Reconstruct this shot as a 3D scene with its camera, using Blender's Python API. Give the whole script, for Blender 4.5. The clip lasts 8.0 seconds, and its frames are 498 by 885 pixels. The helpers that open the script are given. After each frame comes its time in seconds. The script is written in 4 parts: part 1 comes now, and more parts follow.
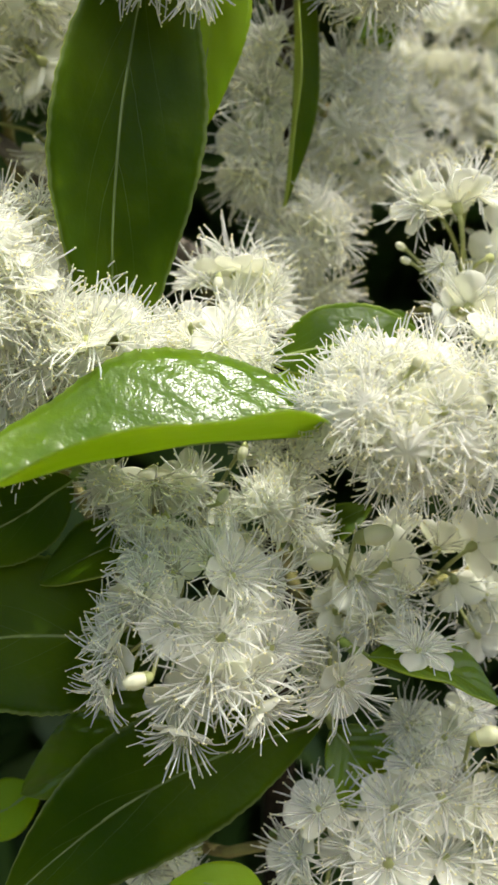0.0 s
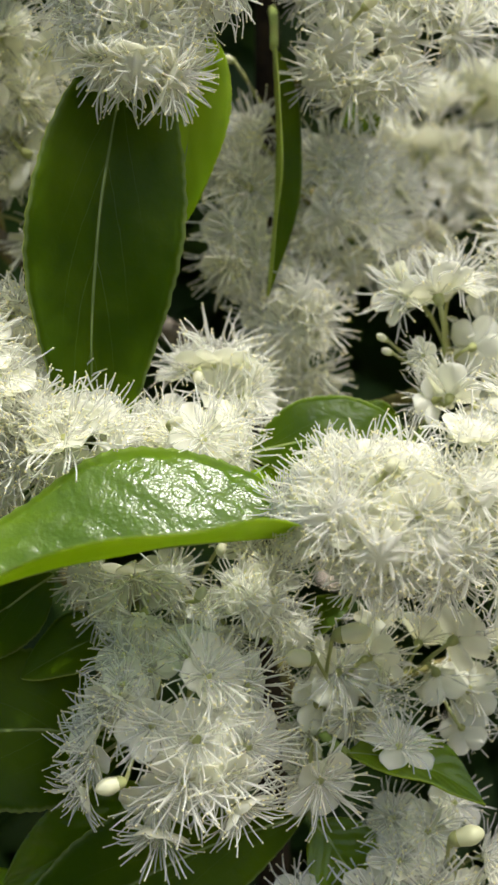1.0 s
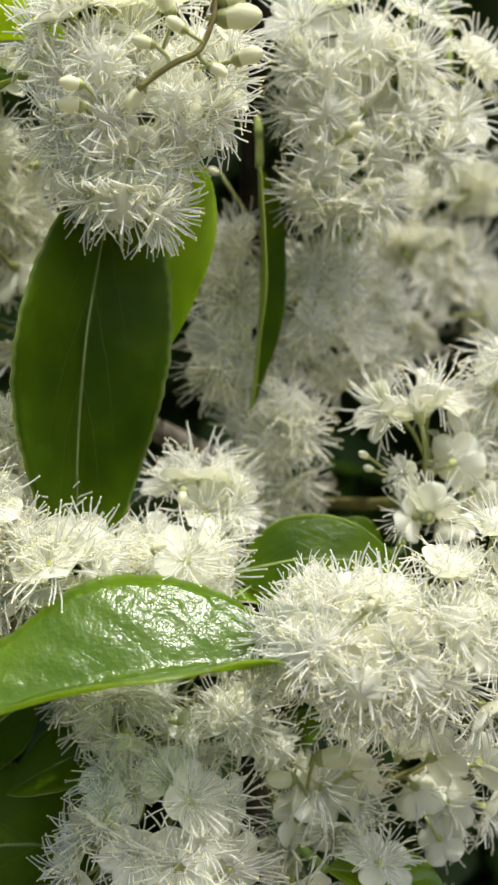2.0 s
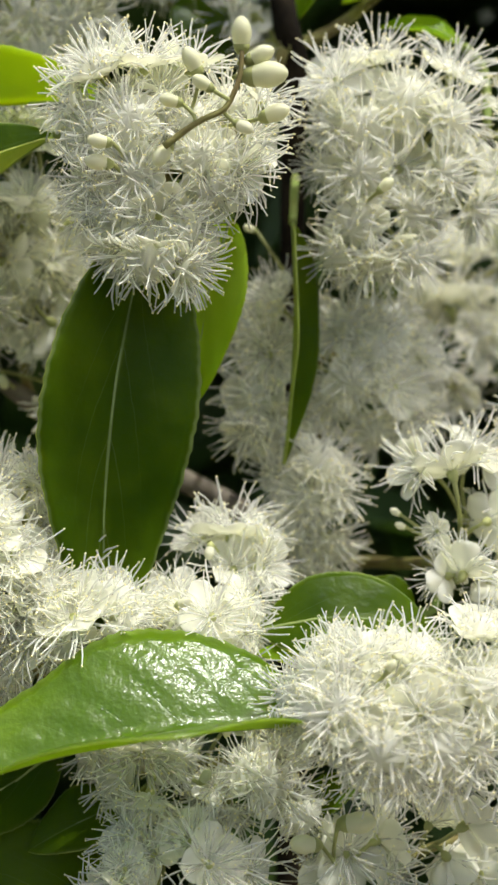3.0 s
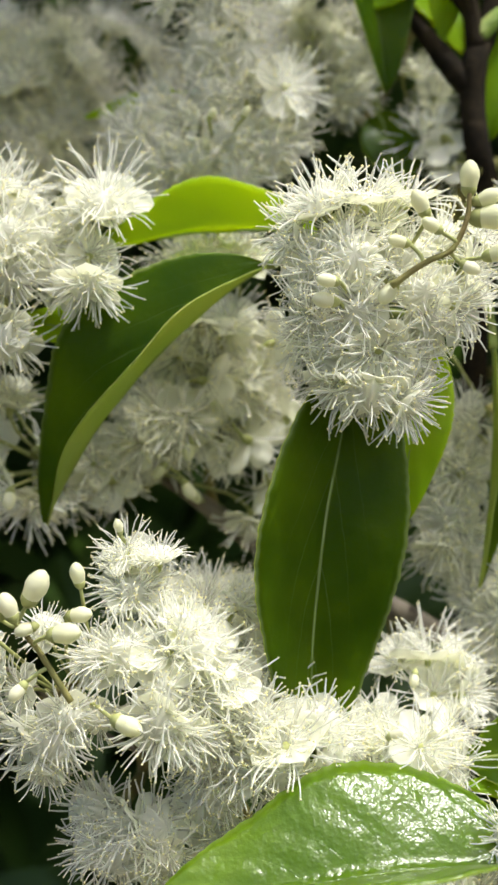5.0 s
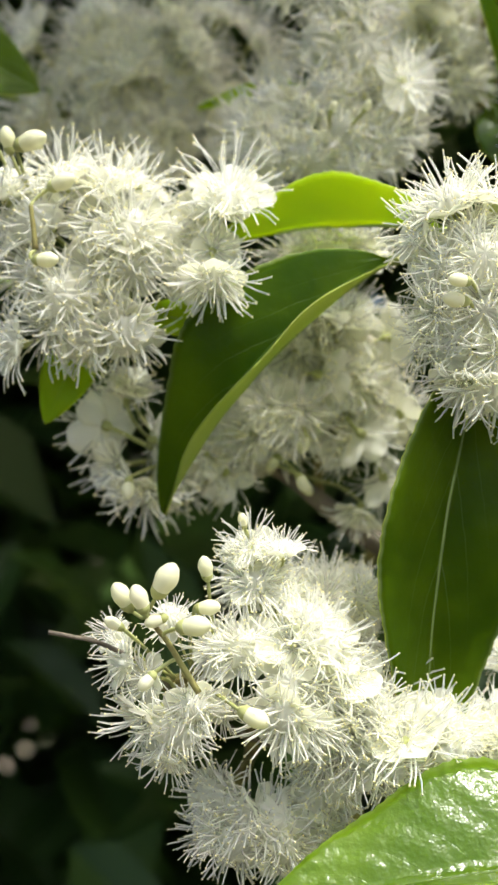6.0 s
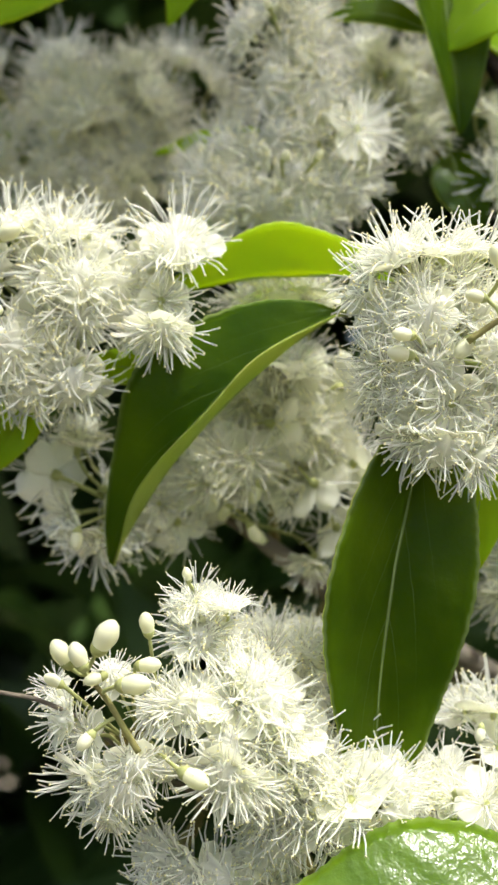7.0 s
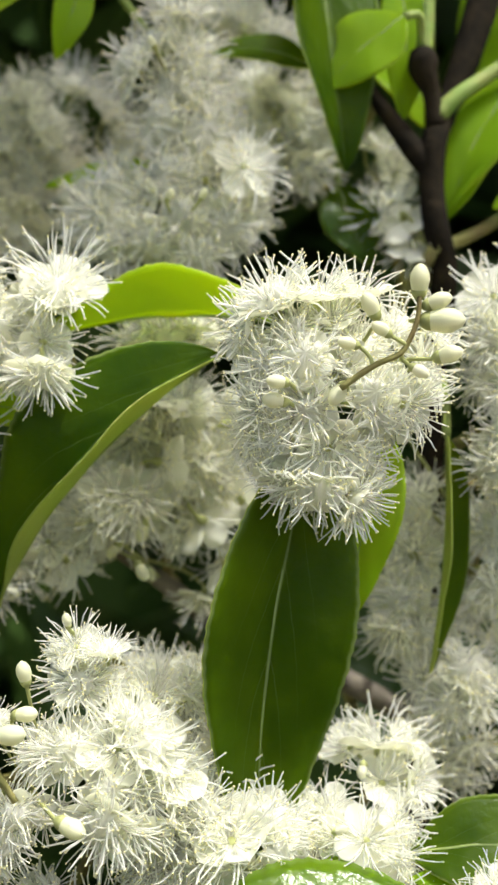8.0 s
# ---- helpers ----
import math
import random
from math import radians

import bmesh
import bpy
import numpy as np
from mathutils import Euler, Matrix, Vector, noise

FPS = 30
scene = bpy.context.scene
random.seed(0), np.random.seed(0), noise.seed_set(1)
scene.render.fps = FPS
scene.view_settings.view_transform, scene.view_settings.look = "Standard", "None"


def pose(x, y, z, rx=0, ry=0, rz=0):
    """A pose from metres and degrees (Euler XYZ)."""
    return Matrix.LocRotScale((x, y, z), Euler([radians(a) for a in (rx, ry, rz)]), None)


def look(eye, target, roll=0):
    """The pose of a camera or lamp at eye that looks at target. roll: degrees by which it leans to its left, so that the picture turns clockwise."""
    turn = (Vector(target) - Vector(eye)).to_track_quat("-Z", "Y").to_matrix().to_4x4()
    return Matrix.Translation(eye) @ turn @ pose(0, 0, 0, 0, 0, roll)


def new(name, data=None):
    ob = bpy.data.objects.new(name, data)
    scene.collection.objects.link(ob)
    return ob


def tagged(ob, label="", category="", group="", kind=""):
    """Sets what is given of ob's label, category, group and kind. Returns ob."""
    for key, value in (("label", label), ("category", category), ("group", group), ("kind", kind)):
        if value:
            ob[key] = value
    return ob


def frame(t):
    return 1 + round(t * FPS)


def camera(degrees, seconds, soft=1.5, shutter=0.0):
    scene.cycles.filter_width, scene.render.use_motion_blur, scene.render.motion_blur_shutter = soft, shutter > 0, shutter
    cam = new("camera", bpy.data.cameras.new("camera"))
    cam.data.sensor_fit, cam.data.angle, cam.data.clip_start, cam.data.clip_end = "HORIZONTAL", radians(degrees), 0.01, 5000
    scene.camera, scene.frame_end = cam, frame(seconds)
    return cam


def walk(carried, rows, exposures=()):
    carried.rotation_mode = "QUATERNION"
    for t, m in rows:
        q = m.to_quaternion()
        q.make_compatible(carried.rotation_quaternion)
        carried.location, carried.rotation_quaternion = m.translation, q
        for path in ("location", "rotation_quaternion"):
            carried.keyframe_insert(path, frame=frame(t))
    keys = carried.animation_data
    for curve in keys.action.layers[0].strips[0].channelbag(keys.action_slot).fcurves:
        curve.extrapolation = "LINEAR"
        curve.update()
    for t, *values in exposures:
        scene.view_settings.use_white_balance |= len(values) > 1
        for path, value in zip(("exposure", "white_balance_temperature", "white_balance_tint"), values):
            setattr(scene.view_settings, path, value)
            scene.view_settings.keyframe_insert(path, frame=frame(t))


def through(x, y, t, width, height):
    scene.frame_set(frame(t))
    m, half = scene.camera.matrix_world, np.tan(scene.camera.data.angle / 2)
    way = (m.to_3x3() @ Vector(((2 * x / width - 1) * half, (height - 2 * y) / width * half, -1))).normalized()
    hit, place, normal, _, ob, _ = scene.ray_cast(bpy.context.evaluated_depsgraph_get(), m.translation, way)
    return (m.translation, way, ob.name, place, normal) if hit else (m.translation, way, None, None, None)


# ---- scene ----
cam = camera(24, 8.0, 2.5)
PATH = [
    (0.0, pose(-0.00375, -0.12535, -0.02997, 85.65, 1.02, -5.16)),
    (0.1, pose(-0.00301, -0.12603, -0.02895, 85.34, 1.09, -5.31)),
    (0.2, pose(-0.00187, -0.12622, -0.02728, 84.98, 1.18, -5.45)),
    (0.3, pose(-0.00070, -0.12574, -0.02487, 84.59, 1.29, -5.50)),
    (0.4, pose(0.00032, -0.12486, -0.02243, 84.26, 1.42, -5.49)),
    (0.5, pose(0.00123, -0.12397, -0.02066, 84.10, 1.53, -5.42)),
    (0.6, pose(0.00148, -0.12367, -0.02020, 84.30, 1.59, -5.28)),
    (0.7, pose(0.00212, -0.12390, -0.02044, 84.82, 1.57, -5.04)),
    (0.8, pose(0.00265, -0.12436, -0.02101, 85.53, 1.46, -4.64)),
    (0.9, pose(0.00214, -0.12493, -0.02208, 86.22, 1.32, -4.16)),
    (1.0, pose(0.00097, -0.12546, -0.02313, 86.74, 1.23, -3.83)),
    (1.2, pose(-0.00025, -0.12571, -0.02115, 87.37, 1.29, -4.10)),
    (1.3, pose(-0.00064, -0.12566, -0.01967, 87.44, 1.33, -4.39)),
    (1.5, pose(0.00098, -0.12549, -0.01723, 87.08, 1.34, -5.24)),
    (1.6, pose(0.00142, -0.12547, -0.01534, 86.88, 1.18, -5.34)),
    (1.7, pose(0.00121, -0.12566, -0.01406, 86.60, 0.94, -5.27)),
    (2.8, pose(0.00479, -0.12792, -0.00744, 87.53, 0.93, -1.40)),
    (2.9, pose(0.00570, -0.12675, -0.00998, 88.86, 0.58, -0.99)),
    (3.0, pose(0.00604, -0.12595, -0.01201, 89.75, 0.44, -0.75)),
    (3.2, pose(0.00244, -0.12564, -0.01132, 90.04, 1.02, -0.72)),
    (3.3, pose(0.00076, -0.12591, -0.01029, 89.78, 1.26, -0.85)),
    (3.5, pose(-0.00043, -0.12693, -0.00621, 89.00, 1.12, -1.28)),
    (3.7, pose(-0.00198, -0.12700, -0.00593, 89.61, 0.70, -1.85)),
    (4.0, pose(-0.00572, -0.12649, -0.00826, 91.18, 0.08, -1.95)),
    (4.2, pose(-0.00467, -0.12666, -0.00710, 91.39, 0.06, -1.01)),
    (4.5, pose(-0.00280, -0.12727, -0.00309, 90.96, 0.40, 1.56)),
    (5.0, pose(-0.00803, -0.12732, -0.00434, 92.06, -0.63, 2.32)),
    (5.2, pose(-0.00736, -0.12905, -0.00498, 92.19, -0.20, 3.68)),
    (6.3, pose(-0.01749, -0.12826, -0.00084, 90.09, -2.01, 4.71)),
    (6.4, pose(-0.01765, -0.12800, -0.00021, 89.98, -2.11, 4.69)),
    (6.5, pose(-0.01750, -0.12775, 0.00041, 90.02, -2.18, 4.66)),
    (6.6, pose(-0.01672, -0.12742, -0.00014, 90.27, -2.18, 4.60)),
    (6.7, pose(-0.01547, -0.12708, -0.00058, 90.72, -2.11, 4.53)),
    (6.8, pose(-0.01361, -0.12685, -0.00089, 91.23, -2.00, 4.44)),
    (6.9, pose(-0.01201, -0.12699, -0.00036, 91.74, -1.89, 4.38)),
    (7.0, pose(-0.01085, -0.12736, 0.00027, 92.01, -1.82, 4.31)),
    (7.2, pose(-0.01108, -0.12757, 0.00258, 92.01, -1.87, 4.02)),
    (7.3, pose(-0.01138, -0.12767, 0.00417, 91.94, -1.91, 3.81)),
    (7.5, pose(-0.01103, -0.12755, 0.00601, 91.64, -1.97, 3.14)),
    (7.7, pose(-0.00863, -0.12698, 0.00603, 91.63, -1.84, 2.24)),
    (7.8, pose(-0.00690, -0.12702, 0.00560, 91.64, -1.68, 1.85)),
    (8.0, pose(-0.00516, -0.12767, 0.00507, 91.81, -1.24, 1.44)),
]

cam.data.dof.use_dof, cam.data.dof.focus_distance, cam.data.dof.aperture_fstop = True, 0.106, 40.0
walk(cam, PATH, [(0, 0.86, 6570, 5), (0.5, 0.60, 6570, 5), (1.5, 0.70, 6570, 5), (4, 0.72, 6570, 5), (5.2, 0.98, 6570, 5), (6.5, 1.16, 6570, 5), (8, 1.02, 6570, 5)])
scene.cycles.max_bounces, scene.cycles.diffuse_bounces, scene.cycles.transparent_max_bounces = 18, 14, 24

MM = 0.001

# ---- sky and sun ----
TO_SUN = Vector((0.31, -0.24, 0.92)).normalized()
world = bpy.data.worlds.new("sky")
scene.world = world
world.use_nodes = True
wn = world.node_tree
sky = wn.nodes.new("ShaderNodeTexSky")
sky.sky_type = "NISHITA"
sky.sun_disc = False
sky.air_density, sky.dust_density, sky.ozone_density = 0.7, 6.0, 0.4
sky.sun_elevation = math.asin(TO_SUN.z)
sky.sun_rotation = math.atan2(TO_SUN.x, TO_SUN.y)
wn.links.new(sky.outputs["Color"], wn.nodes["Background"].inputs["Color"])
wn.nodes["Background"].inputs["Strength"].default_value = 0.15
sun_data = bpy.data.lights.new("sun", "SUN")
sun_data.energy = 2.0
sun_data.angle = radians(0.53)
sun_data.color = (1.0, 0.98, 0.955)
sun = new("sun", sun_data)
sun.matrix_world = look(TO_SUN * 3, (0, 0, 0))


# ---- materials ----
class Nodes:
    """A short way to write a node tree."""

    def __init__(self, name):
        self.mat = bpy.data.materials.new(name)
        self.mat.use_nodes = True
        self.tree = self.mat.node_tree
        self.tree.nodes.clear()

    def add(self, kind, **inputs):
        node = self.tree.nodes.new(kind)
        for key, value in inputs.items():
            self.put(node, key.replace("_", " "), value)
        return node

    def put(self, node, key, value):
        if isinstance(value, bpy.types.NodeSocket):
            self.tree.links.new(value, node.inputs[key])
        else:
            node.inputs[key].default_value = value

    def math(self, op, a, b=0.0, c=0.0):
        node = self.tree.nodes.new("ShaderNodeMath")
        node.operation = op
        for n, value in enumerate((a, b, c)):
            self.put(node, n, value)
        return node.outputs[0]

    def ramp(self, fac, low, high):
        node = self.tree.nodes.new("ShaderNodeMapRange")
        node.interpolation_type = "SMOOTHSTEP"
        self.put(node, "Value", fac)
        self.put(node, "From Min", low)
        self.put(node, "From Max", high)
        return node.outputs["Result"]

    def mix(self, fac, a, b):
        node = self.tree.nodes.new("ShaderNodeMix")
        node.data_type = "RGBA"
        self.put(node, 0, fac)
        self.put(node, 6, a)
        self.put(node, 7, b)
        return node.outputs[2]

    def noise(self, scale, detail=3.0, vector=None, rough=0.5):
        node = self.add("ShaderNodeTexNoise", Scale=scale, Detail=detail, Roughness=rough)
        if vector is not None:
            self.put(node, "Vector", vector)
        return node.outputs["Fac"]

    def end(self, shader):
        out = self.tree.nodes.new("ShaderNodeOutputMaterial")
        self.tree.links.new(shader, out.inputs["Surface"])
        return self.mat

    def thin(self, colour, through, share, rough, normal=None, spec=0.5, coat=0.0, clear=0.0):
        """A thin living sheet: gloss and colour on the surface, some light let through."""
        p = self.add("ShaderNodeBsdfPrincipled", Base_Color=colour, Roughness=rough)
        p.inputs["Specular IOR Level"].default_value = spec
        p.inputs["Coat Weight"].default_value = coat
        p.inputs["Coat Roughness"].default_value = 0.24
        tr = self.add("ShaderNodeBsdfTranslucent", Color=through)
        if normal is not None:
            self.put(p, "Normal", normal)
            self.put(p, "Coat Normal", normal)
        m = self.add("ShaderNodeMixShader", Fac=share)
        self.tree.links.new(p.outputs[0], m.inputs[1])
        self.tree.links.new(tr.outputs[0], m.inputs[2])
        if clear == 0.0:
            return m.outputs[0]
        c = self.add("ShaderNodeMixShader", Fac=clear)
        self.tree.links.new(m.outputs[0], c.inputs[1])
        self.tree.links.new(self.add("ShaderNodeBsdfTransparent").outputs[0], c.inputs[2])
        return c.outputs[0]


def geo_position(n):
    return n.add("ShaderNodeNewGeometry").outputs["Position"]


def petal_material(name, base, tint, share, clear=0.0, through=None, rise=0.0):
    n = Nodes(name)
    rnd = n.add("ShaderNodeObjectInfo").outputs["Random"]
    pos = geo_position(n)
    fine = n.noise(900.0, 3.0, pos)
    broad = n.noise(160.0, 2.0, pos)
    fac = n.math("ADD", n.math("MULTIPLY", rnd, 0.5), n.math("MULTIPLY", n.ramp(broad, 0.4, 0.7), 0.5))
    col = n.mix(fac, base, tint)
    bump = n.add("ShaderNodeBump", Strength=0.25, Distance=0.00008, Height=fine)
    if rise:
        # glassy at the foot, denser towards the tip
        along = n.add("ShaderNodeAttribute")
        along.attribute_name = "along"
        clear = n.math("SUBTRACT", clear, n.math("MULTIPLY", n.ramp(along.outputs["Fac"], 0.35, 0.85), rise))
    return n.end(n.thin(col, through or col, share, 0.5, bump.outputs[0], 0.25, 0.0, clear))


WHITE_PETAL = petal_material("white_petal", (0.958, 0.957, 0.918, 1), (0.948, 0.952, 0.865, 1), 0.50, 0.22, (0.955, 0.960, 0.800, 1))
FILAMENT = petal_material("stamen_filament", (0.967, 0.968, 0.948, 1), (0.954, 0.959, 0.905, 1), 0.50, 0.74, (0.966, 0.968, 0.880, 1), 0.40)
ANTHER = petal_material("cream_anther", (0.91, 0.88, 0.60, 1), (0.86, 0.80, 0.46, 1), 0.4)
BUD_CREAM = petal_material("cream_bud", (0.86, 0.85, 0.64, 1), (0.76, 0.78, 0.48, 1), 0.3)
CALYX = petal_material("green_calyx", (0.46, 0.49, 0.20, 1), (0.34, 0.36, 0.13, 1), 0.2)


def leaf_material(name, dark, light, glow, vein, share, rough, vein_share, coat, rough_relief=0.0003, swell=0.10, spec=0.08, slope=0.62, rows=8.0, side_share=0.20):
    n = Nodes(name)
    uv = n.add("ShaderNodeUVMap")
    uv.uv_map = "UVMap"
    sep = n.add("ShaderNodeSeparateXYZ", Vector=uv.outputs["UV"])
    across = n.math("ABSOLUTE", n.math("SUBTRACT", sep.outputs["X"], 0.5))
    along = sep.outputs["Y"]
    pos = geo_position(n)
    rnd = n.add("ShaderNodeObjectInfo").outputs["Random"]
    wobble = n.math("MULTIPLY", n.math("SUBTRACT", n.noise(170.0, 3.0, pos), 0.5), 0.05)
    # side veins run forward from the midrib in arcs
    phase = n.math("ADD", n.math("SUBTRACT", along, n.math("MULTIPLY", n.math("POWER", across, 1.2), slope)), wobble)
    comb = n.math("ABSOLUTE", n.math("SUBTRACT", n.math("FRACT", n.math("MULTIPLY", phase, rows)), 0.5))
    side = n.math("SUBTRACT", 1.0, n.ramp(comb, 0.0, 0.022))
    side = n.math("MULTIPLY", side, n.math("SUBTRACT", 1.0, n.ramp(across, 0.10, 0.34)))
    mid = n.math("SUBTRACT", 1.0, n.ramp(across, 0.005, 0.014))
    lines = n.math("MAXIMUM", n.math("MULTIPLY", side, side_share), mid)
    blot = n.ramp(n.noise(62.0, 5.0, pos, 0.62), 0.36, 0.70)
    cell = n.noise(1500.0, 3.0, pos)
    col = n.mix(blot, dark, light)
    col = n.mix(n.math("MULTIPLY", lines, vein_share), col, vein)
    rim = n.ramp(across, 0.470, 0.492)
    col = n.mix(n.math("MULTIPLY", rim, 0.45), col, vein)
    thr = n.mix(n.math("MULTIPLY", n.math("ADD", blot, rnd), 0.4), glow, (glow[0] * 1.35, glow[1] * 1.1, glow[2], 1))
    # the blade swells between the side veins
    puff = n.noise(620.0, 3.0, pos, 0.55)
    quilt = n.math("MULTIPLY", n.ramp(comb, 0.0, 0.5), n.ramp(across, 0.0, 0.15))
    relief = n.math("ADD", n.math("MULTIPLY", cell, 0.30), n.math("ADD", n.math("MULTIPLY", puff, 1.2), n.math("MULTIPLY", quilt, swell)))
    relief = n.math("SUBTRACT", relief, n.math("MULTIPLY", lines, 0.35))
    bump = n.add("ShaderNodeBump", Strength=0.6, Distance=rough_relief, Height=relief)
    return n.end(n.thin(col, thr, share, rough, bump.outputs[0], spec, coat))


# wide dark-to-light range: leaf mottle that also stands in for patchy sun glow
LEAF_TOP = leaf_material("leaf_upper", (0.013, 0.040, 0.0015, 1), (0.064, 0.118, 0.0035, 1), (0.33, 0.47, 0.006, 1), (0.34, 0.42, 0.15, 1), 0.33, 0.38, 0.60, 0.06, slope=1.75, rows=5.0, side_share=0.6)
LEAF_UNDER = leaf_material("leaf_underside", (0.45, 0.55, 0.140, 1), (0.52, 0.60, 0.170, 1), (0.62, 0.74, 0.10, 1), (0.32, 0.38, 0.12, 1), 0.52, 0.55, 0.5, 0.0)
GLOSSY_TOP = leaf_material("glossy_leaf_upper", (0.078, 0.155, 0.005, 1), (0.135, 0.235, 0.009, 1), (0.40, 0.58, 0.012, 1), (0.28, 0.38, 0.10, 1), 0.42, 0.24, 0.40, 0.75, 0.0004, 0.40, 0.2)
GLOSSY_UNDER = leaf_material("glossy_leaf_underside", (0.20, 0.31, 0.035, 1), (0.27, 0.38, 0.050, 1), (0.56, 0.72, 0.05, 1), (0.34, 0.42, 0.10, 1), 0.55, 0.5, 0.4, 0.0)
# brighter leaf copies: sun on and through the blade is put into the colour
LIT_LEAF_TOP = leaf_material("lit_leaf_upper", (0.18, 0.33, 0.012, 1), (0.25, 0.41, 0.020, 1), (0.62, 0.82, 0.03, 1), (0.32, 0.42, 0.08, 1), 0.58, 0.32, 0.3, 0.2, 0.0002, 0.02)
LIT_LEAF_UNDER = leaf_material("lit_leaf_underside", (0.22, 0.34, 0.035, 1), (0.27, 0.38, 0.045, 1), (0.62, 0.82, 0.04, 1), (0.36, 0.44, 0.10, 1), 0.58, 0.55, 0.4, 0.0)


def rib_material():
    n = Nodes("pale_rib")
    col = n.mix(n.noise(300.0, 3.0, geo_position(n)), (0.24, 0.34, 0.07, 1), (0.38, 0.44, 0.15, 1))
    return n.end(n.thin(col, (0.5, 0.6, 0.15, 1), 0.3, 0.5))


RIB = rib_material()


def stalk_material(name, a, b, spec=0.4, rough=0.65):
    n = Nodes(name)
    pos = geo_position(n)
    col = n.mix(n.ramp(n.noise(260.0, 5.0, pos, 0.65), 0.35, 0.65), a, b)
    bump = n.add("ShaderNodeBump", Strength=0.6, Distance=0.0003, Height=n.noise(1200.0, 4.0, pos))
    p = n.add("ShaderNodeBsdfPrincipled", Base_Color=col, Roughness=rough, Normal=bump.outputs[0])
    p.inputs["Specular IOR Level"].default_value = spec
    return n.end(p.outputs[0])


STALK = stalk_material("brownish_green_stalk", (0.24, 0.235, 0.075, 1), (0.17, 0.135, 0.05, 1), 0.25)
GREEN_STALK = stalk_material("green_shoot", (0.20, 0.30, 0.06, 1), (0.26, 0.30, 0.08, 1))
BARK = stalk_material("dark_bark", (0.010, 0.008, 0.005, 1), (0.028, 0.021, 0.012, 1), 0.1, 0.9)
GREY_BARK = stalk_material("grey_bark", (0.10, 0.085, 0.065, 1), (0.22, 0.19, 0.15, 1), 0.2, 0.85)


def ground_material():
    n = Nodes("leaf_litter")
    pos = geo_position(n)
    # litter colours kept pale so the unseen ground bounces fill light upward
    col = n.mix(n.ramp(n.noise(9.0, 6.0, pos, 0.7), 0.35, 0.65), (0.16, 0.13, 0.09, 1), (0.36, 0.31, 0.23, 1))
    col = n.mix(n.ramp(n.noise(0.7, 3.0, pos), 0.5, 0.62), col, (0.09, 0.12, 0.04, 1))
    bump = n.add("ShaderNodeBump", Strength=0.7, Distance=0.02, Height=n.noise(40.0, 5.0, pos))
    p = n.add("ShaderNodeBsdfPrincipled", Base_Color=col, Roughness=0.9, Normal=bump.outputs[0])
    return n.end(p.outputs[0])


def foliage_material():
    n = Nodes("shaded_foliage")
    isl = n.add("ShaderNodeNewGeometry").outputs["Random Per Island"]
    col = n.mix(isl, (0.022, 0.055, 0.010, 1), (0.062, 0.120, 0.020, 1))
    col = n.mix(n.math("MULTIPLY", n.noise(120.0, 3.0, geo_position(n)), 0.4), col, (0.03, 0.05, 0.012, 1))
    return n.end(n.thin(col, (0.10, 0.20, 0.02, 1), 0.25, 0.5))


# ---- small builders ----
def mesh_of(name, bm, mats):
    me = bpy.data.meshes.new(name)
    bm.to_mesh(me)
    bm.free()
    for m in mats:
        me.materials.append(m)
    for poly in me.polygons:
        poly.use_smooth = True
    return me


def part(name, bm, material, parent, label=""):
    mats = material if isinstance(material, (list, tuple)) else [material]
    ob = new(name, mesh_of(name, bm, mats))
    ob.parent = parent
    if label:
        tagged(ob, label)
    return ob


def tube(bm, points, radii, sides=6, mat=0, cap=True):
    """A round tube along points."""
    pts = [Vector(p) for p in points]
    rings, up = [], Vector((0.3, 0.9, 0.31)).normalized()
    for i, p in enumerate(pts):
        d = (pts[min(i + 1, len(pts) - 1)] - pts[max(i - 1, 0)]).normalized()
        side = d.cross(up)
        if side.length < 0.05:
            side = d.cross(Vector((1, 0, 0)))
        side.normalize()
        other = d.cross(side)
        rings.append([bm.verts.new(p + float(radii[i]) * (math.cos(a) * side + math.sin(a) * other)) for a in (2 * math.pi * k / sides for k in range(sides))])
    for a, b in zip(rings, rings[1:]):
        for k in range(sides):
            bm.faces.new((a[k], a[(k + 1) % sides], b[(k + 1) % sides], b[k])).material_index = mat
    if cap:
        bm.faces.new(rings[0][::-1]).material_index = mat
        bm.faces.new(rings[-1]).material_index = mat


def smooth_path(points, steps=5):
    """A Catmull-Rom line through points (any number of values each)."""
    p = [np.array(v, float) for v in points]
    p = [2 * p[0] - p[1]] + p + [2 * p[-1] - p[-2]]
    out = []
    for a, b, c, d in zip(p, p[1:], p[2:], p[3:]):
        for k in range(steps):
            t = k / steps
            out.append(0.5 * (2 * b + (c - a) * t + (2 * a - 5 * b + 4 * c - d) * t * t + (3 * b - a - 3 * c + d) * t ** 3))
    return out + [p[-2]]


def spun(bm, profile, sides, m, mat=0):
    """A surface turned round local z through (radius, height) pairs; ends close to points."""
    rings = [[bm.verts.new(m @ Vector((r * math.cos(a), r * math.sin(a), h))) for a in (2 * math.pi * k / sides for k in range(sides))] for r, h in profile[1:-1]]
    low, high = bm.verts.new(m @ Vector((0, 0, profile[0][1]))), bm.verts.new(m @ Vector((0, 0, profile[-1][1])))
    for k in range(sides):
        j = (k + 1) % sides
        bm.faces.new((low, rings[0][j], rings[0][k])).material_index = mat
        bm.faces.new((rings[-1][k], rings[-1][j], high)).material_index = mat
        for a, b in zip(rings, rings[1:]):
            bm.faces.new((a[k], a[j], b[j], b[k])).material_index = mat


